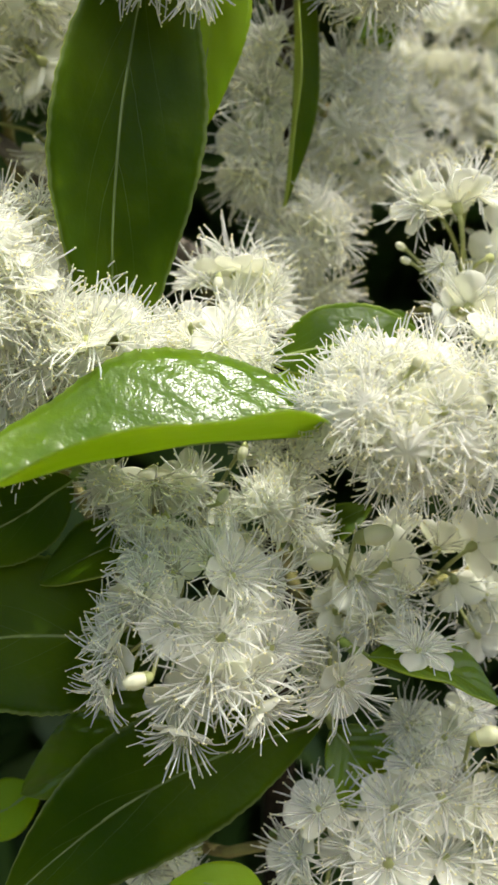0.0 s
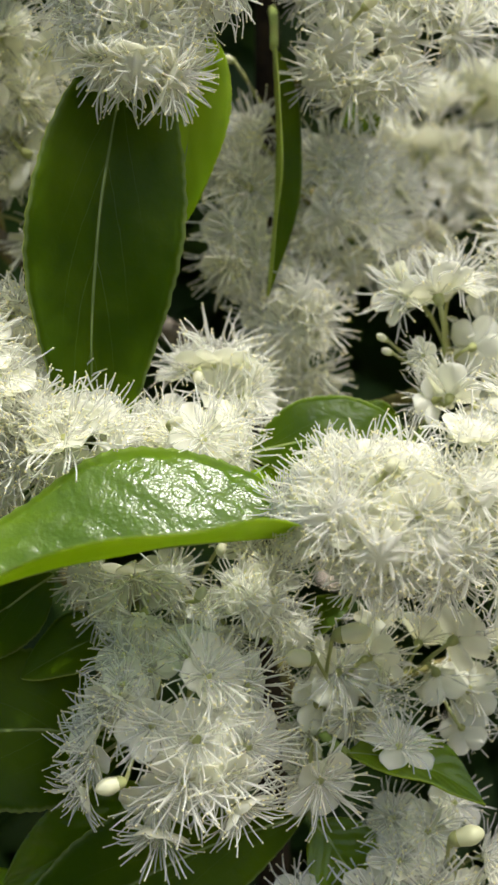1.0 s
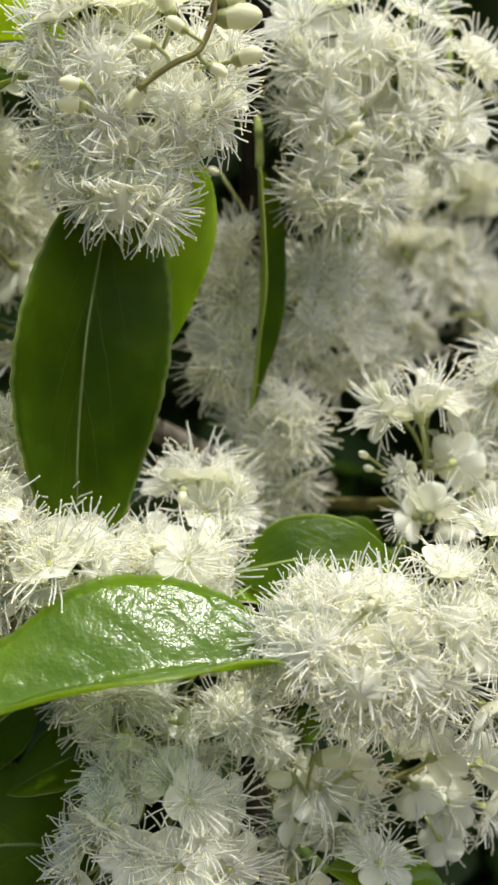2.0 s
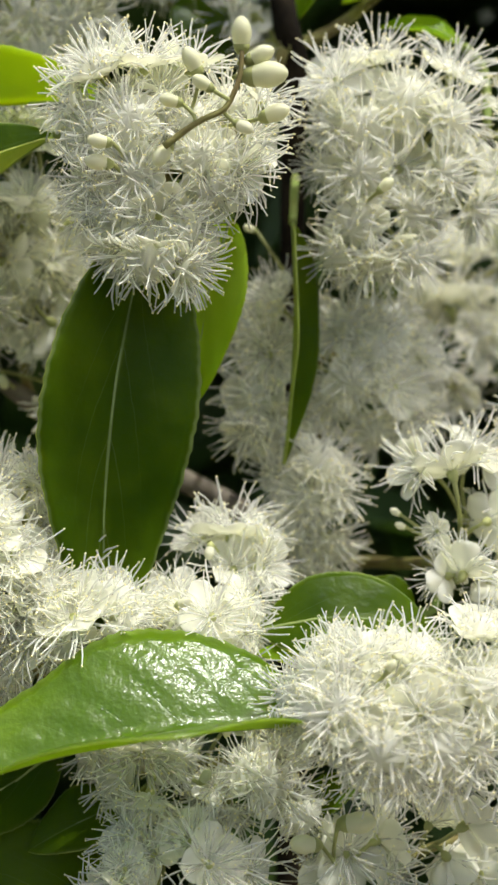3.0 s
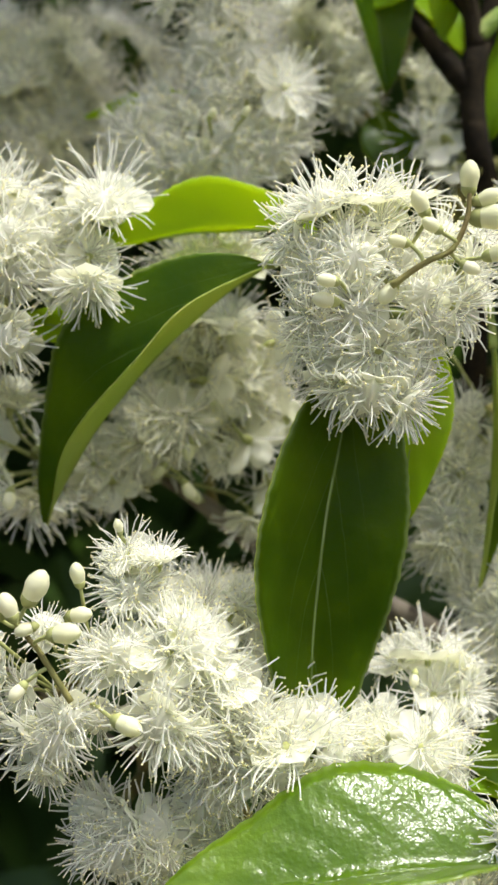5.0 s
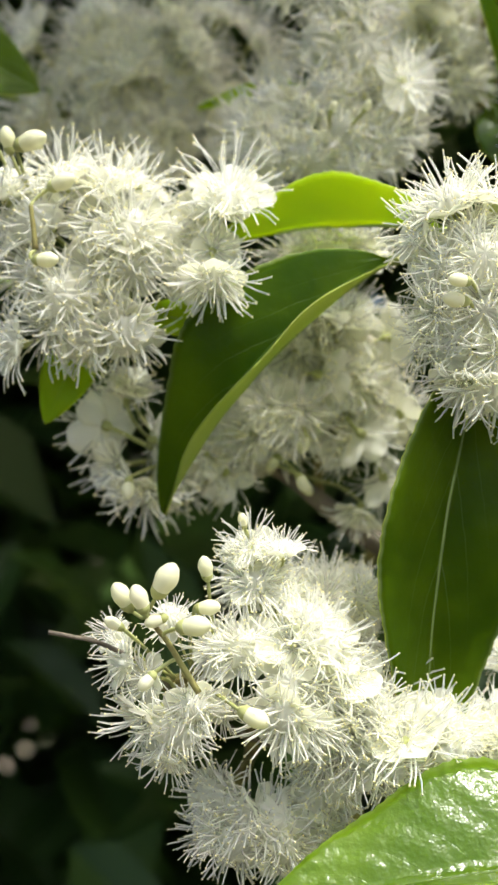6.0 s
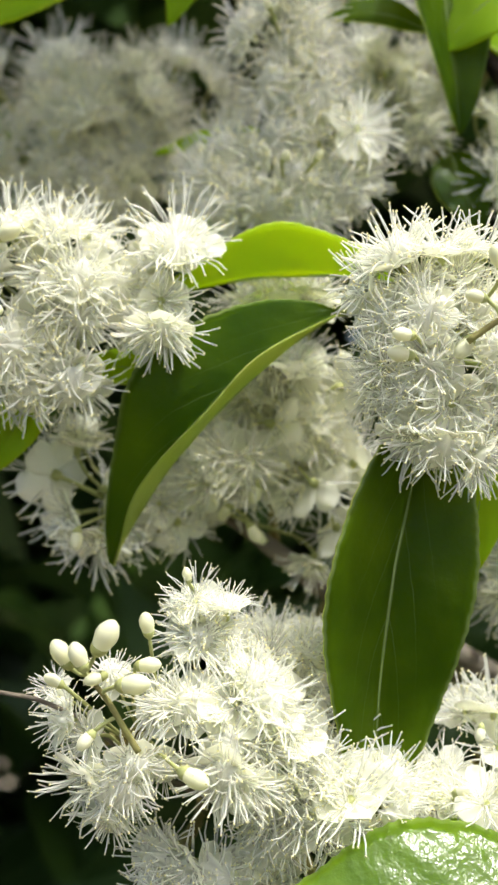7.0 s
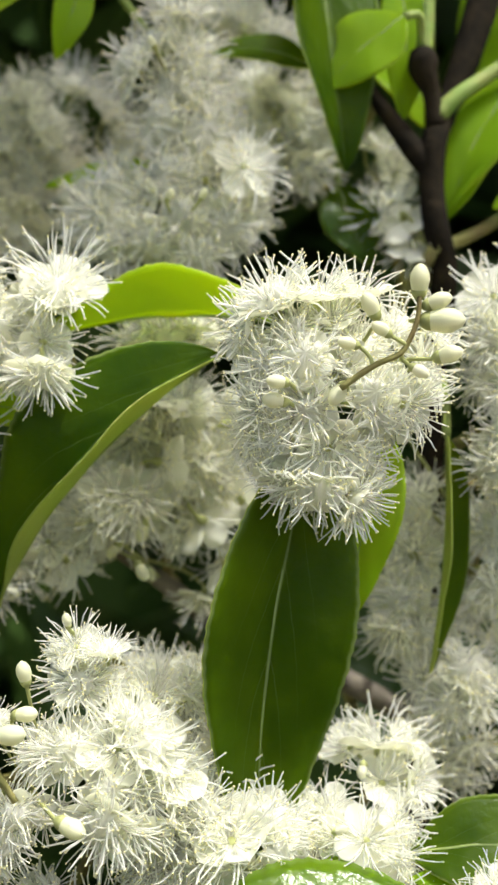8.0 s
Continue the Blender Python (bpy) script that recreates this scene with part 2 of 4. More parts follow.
# ---- flowers ----
def stamens_mesh(seed, count, cushion):
    """A brush of curved filaments with small anthers, one unit long, opening along +z."""
    rng = random.Random(seed)
    bm = bmesh.new()
    along = bm.verts.layers.float.new("along")
    for i in range(count):
        c = 0.985 - ((i + 0.5) / count) ** 0.95 * 0.92
        th = math.acos(c) + rng.uniform(-0.12, 0.12)
        ph = i * 2.39996 + rng.uniform(-0.4, 0.4)
        length = rng.uniform(0.82, 1.05) if i % 5 else rng.uniform(0.55, 0.78)
        bend, swirl, kink = rng.uniform(-0.18, 0.26), rng.uniform(-0.22, 0.22), rng.uniform(-0.06, 0.06)
        foot = Vector((math.cos(ph), math.sin(ph), 0)) * 0.07
        pts = []
        for s in (0.0, 0.3, 0.56, 0.8, 1.0):
            a, q = th * (0.84 + 0.16 * s) + bend * s * s + kink * math.sin(5.5 * s), ph + swirl * s * s
            r = 0.04 + s * length
            pts.append(foot * (1 - s) + Vector((math.sin(a) * math.cos(q), math.sin(a) * math.sin(q), math.cos(a))) * r)
        thick = rng.uniform(0.82, 1.2)
        tube(bm, pts, [0.020 * thick, 0.021 * thick, 0.0195 * thick, 0.017 * thick, 0.013 * thick], 4, 0, False)
        bm.verts.ensure_lookup_table()
        for k in range(20):
            bm.verts[k - 20][along] = (0.0, 0.3, 0.56, 0.8, 1.0)[k // 4]
        tip, d = pts[-1], (pts[-1] - pts[-2]).normalized()
        spun(bm, [(0, -0.02), (0.023, 0.006), (0, 0.032)], 5, Matrix.Translation(tip) @ d.to_track_quat("Z", "Y").to_matrix().to_4x4(), 1)
    # towards their feet the filaments grow together into a soft, lobed cushion
    if cushion:
        rings, sides = 7, 48
        grid = []
        for i in range(1, rings + 1):
            th = 1.75 * i / rings
            line = []
            for k in range(sides):
                ph = 2 * math.pi * k / sides
                r = cushion * (1 + math.sin(th) * (0.12 * math.sin(5 * ph + seed) + 0.16 * math.sin(12 * ph + 2 * th + seed))) * (1 + rng.uniform(-0.05, 0.05)) * (1.0 if th < 1.3 else 1.0 - 0.9 * (th - 1.3))
                line.append(bm.verts.new((r * math.sin(th) * math.cos(ph), r * math.sin(th) * math.sin(ph), 0.05 + r * math.cos(th))))
            grid.append(line)
        crown = bm.verts.new((0, 0, 0.05 + cushion * 0.97))
        for k in range(sides):
            j = (k + 1) % sides
            bm.faces.new((crown, grid[0][k], grid[0][j])).material_index = 2
            for a, b in zip(grid, grid[1:]):
                bm.faces.new((a[k], b[k], b[j], a[j])).material_index = 2
    return mesh_of("stamen_brush", bm, [FILAMENT, ANTHER, WHITE_PETAL])


def petal_mesh(seed):
    """A cupped, rounded petal along +x, with thickness and a softly waved rim."""
    rng = random.Random(seed)
    bm = bmesh.new()
    length, width, cup = rng.uniform(0.60, 0.74), rng.uniform(0.54, 0.66), rng.uniform(0.06, 0.26)
    ripple, twist = rng.uniform(0.008, 0.022), rng.uniform(-0.12, 0.12)
    nu, nv = 8, 6
    rows = []
    for layer in (0.0, -0.012):
        grid = []
        for i in range(nu + 1):
            s = i / nu
            half = width / 2 * (0.26 + 0.74 * math.sin(min(s * 1.75, 1.0) * math.pi / 2)) * math.sqrt(max(0.0, 1 - max(0.0, (s - 0.5) / 0.5) ** 2.4) + 0.012)
            line = []
            for j in range(nv + 1):
                u = 2 * j / nv - 1
                z = cup * (s * s * 0.6 + 0.5 * u * u * half / width * 2) + layer + ripple * math.sin(5 * s + 4 * u) + twist * u * half * s
                line.append(bm.verts.new((0.05 + s * length, u * half, z)))
            grid.append(line)
        rows.append(grid)
    for g, flip in ((rows[0], False), (rows[1], True)):
        for i in range(nu):
            for j in range(nv):
                q = (g[i][j], g[i + 1][j], g[i + 1][j + 1], g[i][j + 1])
                bm.faces.new(q[::-1] if flip else q)
    edge = [(i, 0) for i in range(nu)] + [(nu, j) for j in range(nv)] + [(i, nv) for i in range(nu, 0, -1)] + [(0, j) for j in range(nv, 0, -1)]
    for (a, b), (c, d) in zip(edge, edge[1:] + edge[:1]):
        bm.faces.new((rows[0][a][b], rows[1][a][b], rows[1][c][d], rows[0][c][d]))
    bmesh.ops.recalc_face_normals(bm, faces=bm.faces[:])
    return mesh_of("petal", bm, [WHITE_PETAL])


STAMENS = [stamens_mesh(11 + k, n, 0.34 + 0.025 * k) for k, n in enumerate((74, 82, 70, 56, 62, 66))]
AIRY_STAMENS = [stamens_mesh(51 + k, n, 0.0) for k, n in enumerate((40, 46, 34, 52, 38))]
PETALS = [petal_mesh(31 + k) for k in range(8)]
RNG = random.Random(7)


def facing(az, el):
    a, e = radians(az), radians(el)
    return Vector((math.cos(e) * math.cos(a), -math.sin(e), math.cos(e) * math.sin(a)))


def nearest(path, p):
    return min((Vector(q[:3]) for q in path), key=lambda q: (q - p).length)


def flower(cluster, x, y, z, size, az, el, stem, brushes):
    axis = facing(az, el)
    # the brush springs from a base set back from its middle
    root = Vector((x, y, z)) - axis * size * 0.18
    turn = axis.to_track_quat("Z", "Y").to_matrix().to_4x4() @ Matrix.Rotation(RNG.uniform(0, 6.28), 4, "Z")
    m = Matrix.Translation(root * MM) @ turn @ Matrix.Diagonal((size * MM, size * MM, size * MM, 1))
    inv = m.inverted()
    foot = inv @ (nearest(stem, root - axis * size * 0.5) * MM)
    bm = bmesh.new()
    spun(bm, [(0, -0.22), (0.055, -0.20), (0.10, -0.10), (0.105, 0.0), (0.06, 0.05), (0, 0.06)], 8, Matrix())
    knee = Vector((0, 0, -0.45)).lerp(foot, 0.25)
    tube(bm, smooth_path([Vector((0, 0, -0.18)), knee, foot], 3), [0.045] * 7, 5)
    ob = new("flower", mesh_of("flower", bm, [CALYX]))
    ob.parent = cluster
    ob.matrix_basis = m
    st = new("stamen_brush", brushes[RNG.randrange(len(brushes))])
    st.parent = ob
    st.matrix_basis = Matrix.Rotation(RNG.uniform(0, 6.28), 4, "Z") @ Matrix.Diagonal((1, 1, RNG.uniform(0.92, 1.05), 1))
    spread = RNG.uniform(-14, 20)
    for k in range(5):
        pe = new("petal", PETALS[RNG.randrange(len(PETALS))])
        pe.parent = ob
        pe.matrix_basis = Matrix.Rotation(radians(72 * k + RNG.uniform(-7, 7)), 4, "Z") @ Matrix.Rotation(-radians(spread + RNG.uniform(-12, 12)), 4, "Y")


def bud(cluster, x, y, z, length, az, stem, back):
    d = facing(az, 18)
    r = length * 0.29
    m = Matrix.Translation(Vector((x, y, z)) * MM) @ d.to_track_quat("Z", "Y").to_matrix().to_4x4() @ Matrix.Scale(MM, 4)
    h = length / 2
    bm = bmesh.new()
    spun(bm, [(0, -h), (r * 0.5, -0.88 * h), (r * 0.78, -0.5 * h), (r, 0.05 * h), (r * 0.94, 0.4 * h), (r * 0.62, 0.78 * h), (r * 0.25, 0.96 * h), (0, h)], 12, m)
    ob = part("bud", bm, BUD_CREAM, cluster, "smooth pale closed bud")
    bm = bmesh.new()
    spun(bm, [(0, -1.12 * h), (r * 0.42, -1.06 * h), (r * 0.72, -0.80 * h), (r * 0.82, -0.52 * h), (r * 0.78, -0.5 * h), (0, -0.6 * h)], 10, m)
    start = m @ Vector((0, 0, -1.05 * h))
    foot = nearest(stem, start / MM) * MM
    if (foot - start).length > 3.0 * MM:
        foot = nearest(back, start / MM) * MM
    knee = (start + foot) / 2 - (m.to_3x3() @ Vector((0, 0, 1))) * 0.18 * length
    tube(bm, smooth_path([start, knee, foot], 3), [0.19 * MM] * 7, 6)
    part("calyx", bm, CALYX, ob, "green calyx and stalk")


def flower_cluster(label, stem, flowers, buds=(), fork=(), airy=False):
    cl = tagged(new("flower_cluster"), label, "flower cluster", "flower clusters on the shrub")
    line = smooth_path(stem, 5)
    n = len(line)
    bm = bmesh.new()
    tube(bm, [Vector(p) * MM for p in line], [(0.85 - 0.45 * i / n) * MM for i in range(n)], 7)
    part("stem", bm, STALK, cl, "brownish green flower stalk")
    bud_line = line
    if fork:
        twig = smooth_path(fork, 4)
        bm = bmesh.new()
        tube(bm, [Vector(p) * MM for p in twig], [(0.31 - 0.10 * i / len(twig)) * MM for i in range(len(twig))], 7)
        part("bud_stalk", bm, STALK, cl, "forked brownish bud stalk")
        bud_line = twig
    for f in flowers:
        flower(cl, *f, line, AIRY_STAMENS if airy else STAMENS + AIRY_STAMENS[3:4] + AIRY_STAMENS[1:2])
    for b in buds:
        bud(cl, *b, bud_line, line)
    return cl


# ---- leaves ----
def leaf(label, base, tip, width, hint, fold, arch, anchor, tone, bow=None, peak=0.88):
    b, t = Vector(base), Vector(tip)
    a = (t - b).normalized()
    length = (t - b).length
    n = Vector(hint)
    n = (n - a * n.dot(a)).normalized()
    s = a.cross(n)
    rng = random.Random(label + str(base))
    lean = rng.uniform(-0.06, 0.06) if bow is None else bow
    rows, cols = 66, 7
    f = radians(fold)
    thing = tagged(new("leaf"), label, "leaf", "leaves of the shrub")

    def spine(v):
        return b + a * length * v + n * arch * (4 * v * (1 - v)) + s * lean * length * math.sin(math.pi * v)

    def half(v):
        return width / 2 * 1.06 * math.sin(math.pi * min(1.0, v ** peak)) ** 0.78 * (1.06 - 0.22 * v)

    bm = bmesh.new()
    uv = bm.loops.layers.uv.new("UVMap")
    grids, coords = [], {}
    for layer in (0.0, -0.24):
        grid = []
        for i in range(rows + 1):
            v = i / rows
            h = half(v)
            h *= 1 + 0.035 * ((v * 27) % 1.0) * (0.1 < v < 0.97)
            line = []
            for j in range(-cols, cols + 1):
                u = j / cols
                ang = f * (1 - 0.2 * abs(u))
                wave = 0.022 * width * abs(u) * math.sin(v * 13 + 2.1 * (j > 0) + lean * 40) + 0.004 * width * math.sin(v * 23 + 9 * u + 40 * lean)
                p = spine(v) + s * (u * h * math.cos(ang)) + n * (abs(u) * h * math.sin(ang) + wave + layer)
                vert = bm.verts.new(p * MM)
                coords[vert] = (0.5 + u / 2, v)
                line.append(vert)
            grid.append(line)
        grids.append(grid)
    top, low = grids
    wide = 2 * cols
    for g, mat in ((top, 0), (low, 1)):
        for i in range(rows):
            for j in range(wide):
                q = (g[i][j], g[i][j + 1], g[i + 1][j + 1], g[i + 1][j])
                bm.faces.new(q if mat == 0 else q[::-1]).material_index = mat
    for i in range(rows):
        for j in (0, wide):
            bm.faces.new((top[i][j], top[i + 1][j], low[i + 1][j], low[i][j])).material_index = 1
    for face in bm.faces:
        for loop in face.loops:
            loop[uv].uv = coords[loop.vert]
    bmesh.ops.recalc_face_normals(bm, faces=bm.faces[:])
    # leaves that look sunlit or lit through take the brighter copies
    part("blade", bm, [LIT_LEAF_TOP, LIT_LEAF_UNDER] if tone >= 0.5 else [GLOSSY_TOP, GLOSSY_UNDER] if tone >= 0.25 else [LEAF_TOP, LEAF_UNDER], thing)
    bm = bmesh.new()
    steps = 22
    tube(bm, [(spine(k / steps) - n * 0.10 + s * 0.10 * math.sin(0.7 * k + lean * 50)) * MM for k in range(steps + 1)], [(0.20 - 0.13 * k / steps) * MM for k in range(steps + 1)], 6)
    part("midrib", bm, RIB, thing, "raised pale midrib")
    bm = bmesh.new()
    foot = Vector(anchor)
    mid = (b - a * 2.5).lerp(foot, 0.25) + Vector((0, 1.0, 0))
    line = smooth_path([foot, mid, b - n * 0.1], 5)
    tube(bm, [Vector(p) * MM for p in line], [0.5 * MM] * len(line), 6)
    part("petiole", bm, GREEN_STALK, thing, "thin green leaf stalk")
    return thing


# ---- ground and surrounding growth ----
bm = bmesh.new()
side = 400.0
cells = [-side, -40, -8, -3, -1.5, 0, 1.5, 3, 8, 40, side]
verts = [[bm.verts.new((x, y, -1.15 + 0.03 * noise.noise(Vector((x, y, 0)) * 0.9))) for x in cells] for y in cells]
for i in range(len(cells) - 1):
    for j in range(len(cells) - 1):
        bm.faces.new((verts[i][j], verts[i][j + 1], verts[i + 1][j + 1], verts[i + 1][j]))
tagged(part("ground", bm, ground_material(), None), "unseen soil and leaf litter, made pale to bounce light upward", "ground", "", "structure")


def leaf_mass(name, label, count, seed, place, size, keep=None):
    """Many small pointed leaves, each bent along its midrib, joined in one mesh."""
    rng = random.Random(seed)
    vs, fs = [], []
    for _ in range(count):
        c = place(rng)
        m = Euler((rng.uniform(-0.9, 0.9), rng.uniform(-0.9, 0.9), rng.uniform(0, 6.28))).to_matrix()
        ln, wd = rng.uniform(*size), rng.uniform(0.36, 0.5)
        k = len(vs)
        blade = [c + m @ Vector((x * ln, y * ln * wd, z * ln)) for x, y, z in ((0, 0, 0), (0.3, 0.42, 0.10), (0.65, 0.40, 0.08), (1, 0, -0.12), (0.65, -0.40, 0.08), (0.3, -0.42, 0.10), (0.35, 0, 0.0), (0.68, 0, -0.02))]
        if keep and not all(keep(p) for p in blade):
            continue
        vs += [tuple(p) for p in blade]
        fs += [(k, k + 6, k + 1), (k + 1, k + 6, k + 7, k + 2), (k + 2, k + 7, k + 3), (k, k + 5, k + 6), (k + 5, k + 4, k + 7, k + 6), (k + 4, k + 3, k + 7)]
    me = bpy.data.meshes.new(name)
    me.from_pydata(vs, [], fs)
    me.materials.append(FOLIAGE)
    tagged(new(name, me), label, "foliage", "", "stuff")


FOLIAGE = foliage_material()


def low_place(rng):
    y = 0.13 + 0.52 * rng.random() ** 1.2
    return Vector((rng.uniform(-0.30, 0.30) * (0.55 + 1.6 * y), y, rng.uniform(-0.40, 0.10 + 0.45 * (y - 0.03))))


# out of view overhead, added to keep sun off the rear flowers
def high_place(rng):
    y = rng.uniform(-0.05, 0.55)
    return Vector((rng.uniform(-0.5, 0.5), y, 0.115 + 0.43 * max(0.0, y - 0.03) + rng.uniform(0.0, 0.14)))


def behind_front(p):
    # the shading leaves' front is ragged; a bay by the main stem admits sun
    x, y = p.x - p.z * TO_SUN.x / TO_SUN.z, p.y - p.z * TO_SUN.y / TO_SUN.z
    edge = 0.045 if -0.016 < x < 0.030 else 0.004 if x < -0.034 else -0.006
    return y > edge + 0.006 * noise.noise(Vector((x * 70, p.z * 30, 3.1)))


# added behind the camera, out of view, to block low sky light
def hedge_place(rng):
    a = rng.uniform(-0.35, math.pi + 0.35)
    r = rng.uniform(1.7, 2.6)
    return Vector((r * math.cos(a), -0.2 - r * math.sin(a), -1.15 + 1.25 * rng.random() ** 0.9))


leaf_mass("leaf_screen", "unseen ring of broad leaves added to block low sky light", 5200, 8, hedge_place, (0.14, 0.30))
leaf_mass("undergrowth", "dense dark green foliage in deep shade", 11000, 5, low_place, (0.03, 0.07))
leaf_mass("shade_foliage", "unseen overhead leaves added to shade the flowers behind", 9000, 6, high_place, (0.02, 0.05), behind_front)

# ---- woody stems ----
BRANCH_MAIN = [(19.9, 13.0, 70.0, 2.20), (17.9, 12.0, 61.9, 2.00), (16.0, 11.0, 55.4, 1.70), (14.1, 10.0, 49.9, 1.50), (12.1, 7.0, 45.0, 1.50), (11.8, 7.0, 39.7, 1.50), (12.4, 7.0, 34.4, 1.55), (13.7, 9.0, 29.9, 1.50), (13.3, 13.0, 19.8, 1.50), (13.3, 16.0, 2.1, 1.60), (12.9, 20.0, -26.2, 1.80), (13.3, 30.0, -72.7, 2.20)]
BRANCH_TWIGL = [(-24.5, 7.0, -3.4, 0.35), (-21.5, 7.0, -4.7, 0.85), (-17.2, 8.0, -7.7, 1.10), (-11.1, 10.0, -12.1, 1.30), (-0.0, 14.0, -17.1, 1.40), (17.3, 19.0, -26.5, 1.50)]
BRANCH_STUB = [(10.1, 6.0, 54.9, 1.20), (10.4, 6.0, 53.6, 1.75), (10.6, 6.0, 52.2, 1.60), (11.5, 6.5, 50.1, 1.05), (12.2, 7.0, 46.3, 1.20)]
BRANCH_SHOOT = [(11.3, 8.0, 66.2, 0.80), (11.1, 8.0, 61.6, 0.85), (11.0, 8.0, 57.6, 0.95), (10.9, 8.0, 54.4, 0.90)]
BRANCH_SIDE = [(3.5, 8.0, 52.1, 0.70), (6.4, 8.0, 48.3, 1.00), (9.8, 7.0, 43.4, 1.35), (11.9, 7.0, 41.0, 1.30)]
BRANCH_GREEN = [(12.3, 7.0, 47.6, 1.20), (14.9, 7.0, 50.1, 1.00), (19.3, 8.0, 53.4, 0.85), (27.0, 8.0, 59.1, 0.80)]
BRANCH_THIN = [(-41.0, -26.0, -18.5, 0.16), (-38.9, -25.5, -18.9, 0.20), (-36.7, -24.0, -19.6, 0.22), (-33.0, -19.0, -22.6, 0.25), (-28.7, -12.0, -28.0, 0.30), (-19.2, -2.0, -33.5, 0.40), (0.6, 14.0, -33.2, 0.50)]
BRANCH_PALE = [(12.3, 7.0, 32.2, 0.90), (15.0, 8.0, 33.2, 0.75), (19.5, 8.0, 35.7, 0.70), (26.6, 8.0, 41.8, 0.70)]


def woody_branch(label, parts):
    thing = tagged(new("woody_branch"), label, "branch")
    for name, path, mat in parts:
        line = smooth_path(path, 6)
        bm = bmesh.new()
        pts = [Vector(p[:3]) * MM for p in line]
        tube(bm, pts, [max(0.2, p[3]) * (1 + 0.10 * noise.noise(Vector(p[:3]) * 0.35)) * MM for p in line], 10)
        part(name, bm, mat, thing)
    return thing


low_end = BRANCH_MAIN[-1]
woody_branch("dark brown woody main stem with side twigs", [
    ("stem", BRANCH_MAIN + [(low_end[0], low_end[1] + 30, -400, 4.0), (low_end[0] - 20, low_end[1] + 60, -1160, 8.0)], BARK),
    ("twig", BRANCH_TWIGL, GREY_BARK),
    ("stub", BRANCH_STUB, BARK),
    ("green_shoot", BRANCH_SHOOT, GREEN_STALK),
    ("side_twig", BRANCH_SIDE, BARK),
    ("green_twig", BRANCH_GREEN, GREEN_STALK),
    ("pale_twig", BRANCH_PALE, STALK),
    ("thin_twig", BRANCH_THIN, GREY_BARK),
])

# ---- flower clusters ----
flower_cluster("dense white fluffy flower cluster with pale buds hanging over a leaf",
    [(12.3, 7.0, 32.2), (7.1, 11.3, 24.0), (2.0, -10.4, 19.8), (-0.5, -11.4, 13.0), (-3.1, -12.4, 5.9)],
    [(-6.2, -19.0, 22.0, 6.0, 120, 25),
     (-2.1, -19.0, 22.8, 5.4, 95, 20),
     (2.1, -16.0, 23.2, 5.1, 80, 15),
     (-8.9, -17.0, 19.6, 5.0, 165, 20),
     (-7.0, -19.0, 16.0, 4.7, 175, 45),
     (-7.5, -19.0, 11.6, 4.9, 190, 32),
     (-7.9, -16.0, 9.2, 4.3, 205, 20),
     (-2.9, -21.0, 16.3, 4.6, 110, 75),
     (-2.7, -21.0, 11.5, 4.8, 200, 75),
     (3.1, -20.0, 13.2, 4.4, 20, 65),
     (8.6, -17.0, 16.0, 5.0, 10, 20),
     (7.3, -19.0, 11.9, 4.9, -25, 30),
     (4.2, -19.0, 10.3, 4.7, -60, 45),
     (6.2, -15.0, 19.7, 5.1, 60, 30),
     (-0.6, -20.0, 7.8, 5.4, -90, 65),
     (-4.2, -19.0, 4.5, 5.2, -115, 20),
     (-1.4, -20.0, 3.9, 5.4, -95, 25),
     (2.3, -19.0, 3.3, 4.9, -40, 20),
     (-5.2, -18.0, 7.8, 4.4, -170, 35),
     (1.2, -17.0, 18.1, 4.2, 80, 60),
     (-0.5, -18.0, 20.5, 4.4, 100, 45),
     (9.7, -15.0, 20.3, 4.3, 40, 15),
     (-4.4, -19.0, 19.2, 4.4, 120, 55),
     (0.1, -18.0, 15.0, 4.2, 60, 80),
     (2.7, -18.0, 17.3, 4.2, 70, 60),
     (-4.7, -20.0, 13.7, 4.1, 170, 70),
     (5.9, -18.0, 13.7, 4.2, -10, 55),
     (-4.7, -19.0, 9.8, 4.1, 200, 60),
     (2.1, -19.0, 6.7, 4.4, -50, 50)],
    buds=[(7.0, -24.0, 23.0, 3.1, 90), (2.7, -24.0, 20.7, 2.7, 120), (3.6, -25.0, 18.5, 2.1, 150), (0.8, -24.0, 17.3, 2.1, 170), (8.6, -24.0, 21.2, 2.7, 20), (9.1, -24.0, 19.5, 4.0, 0), (9.9, -22.0, 16.7, 2.8, 15), (7.1, -24.0, 15.0, 2.0, -30), (0.0, -23.0, 12.9, 2.6, 235), (-5.4, -24.0, 13.8, 2.2, 175), (-5.6, -23.0, 12.2, 2.5, 175)],
    fork=[(0.2, -24.0, 13.3), (2.2, -24.0, 14.8), (3.7, -24.0, 15.7), (5.4, -24.0, 16.5), (6.4, -24.0, 18.2), (6.9, -24.0, 19.9), (7.0, -24.0, 21.6)])
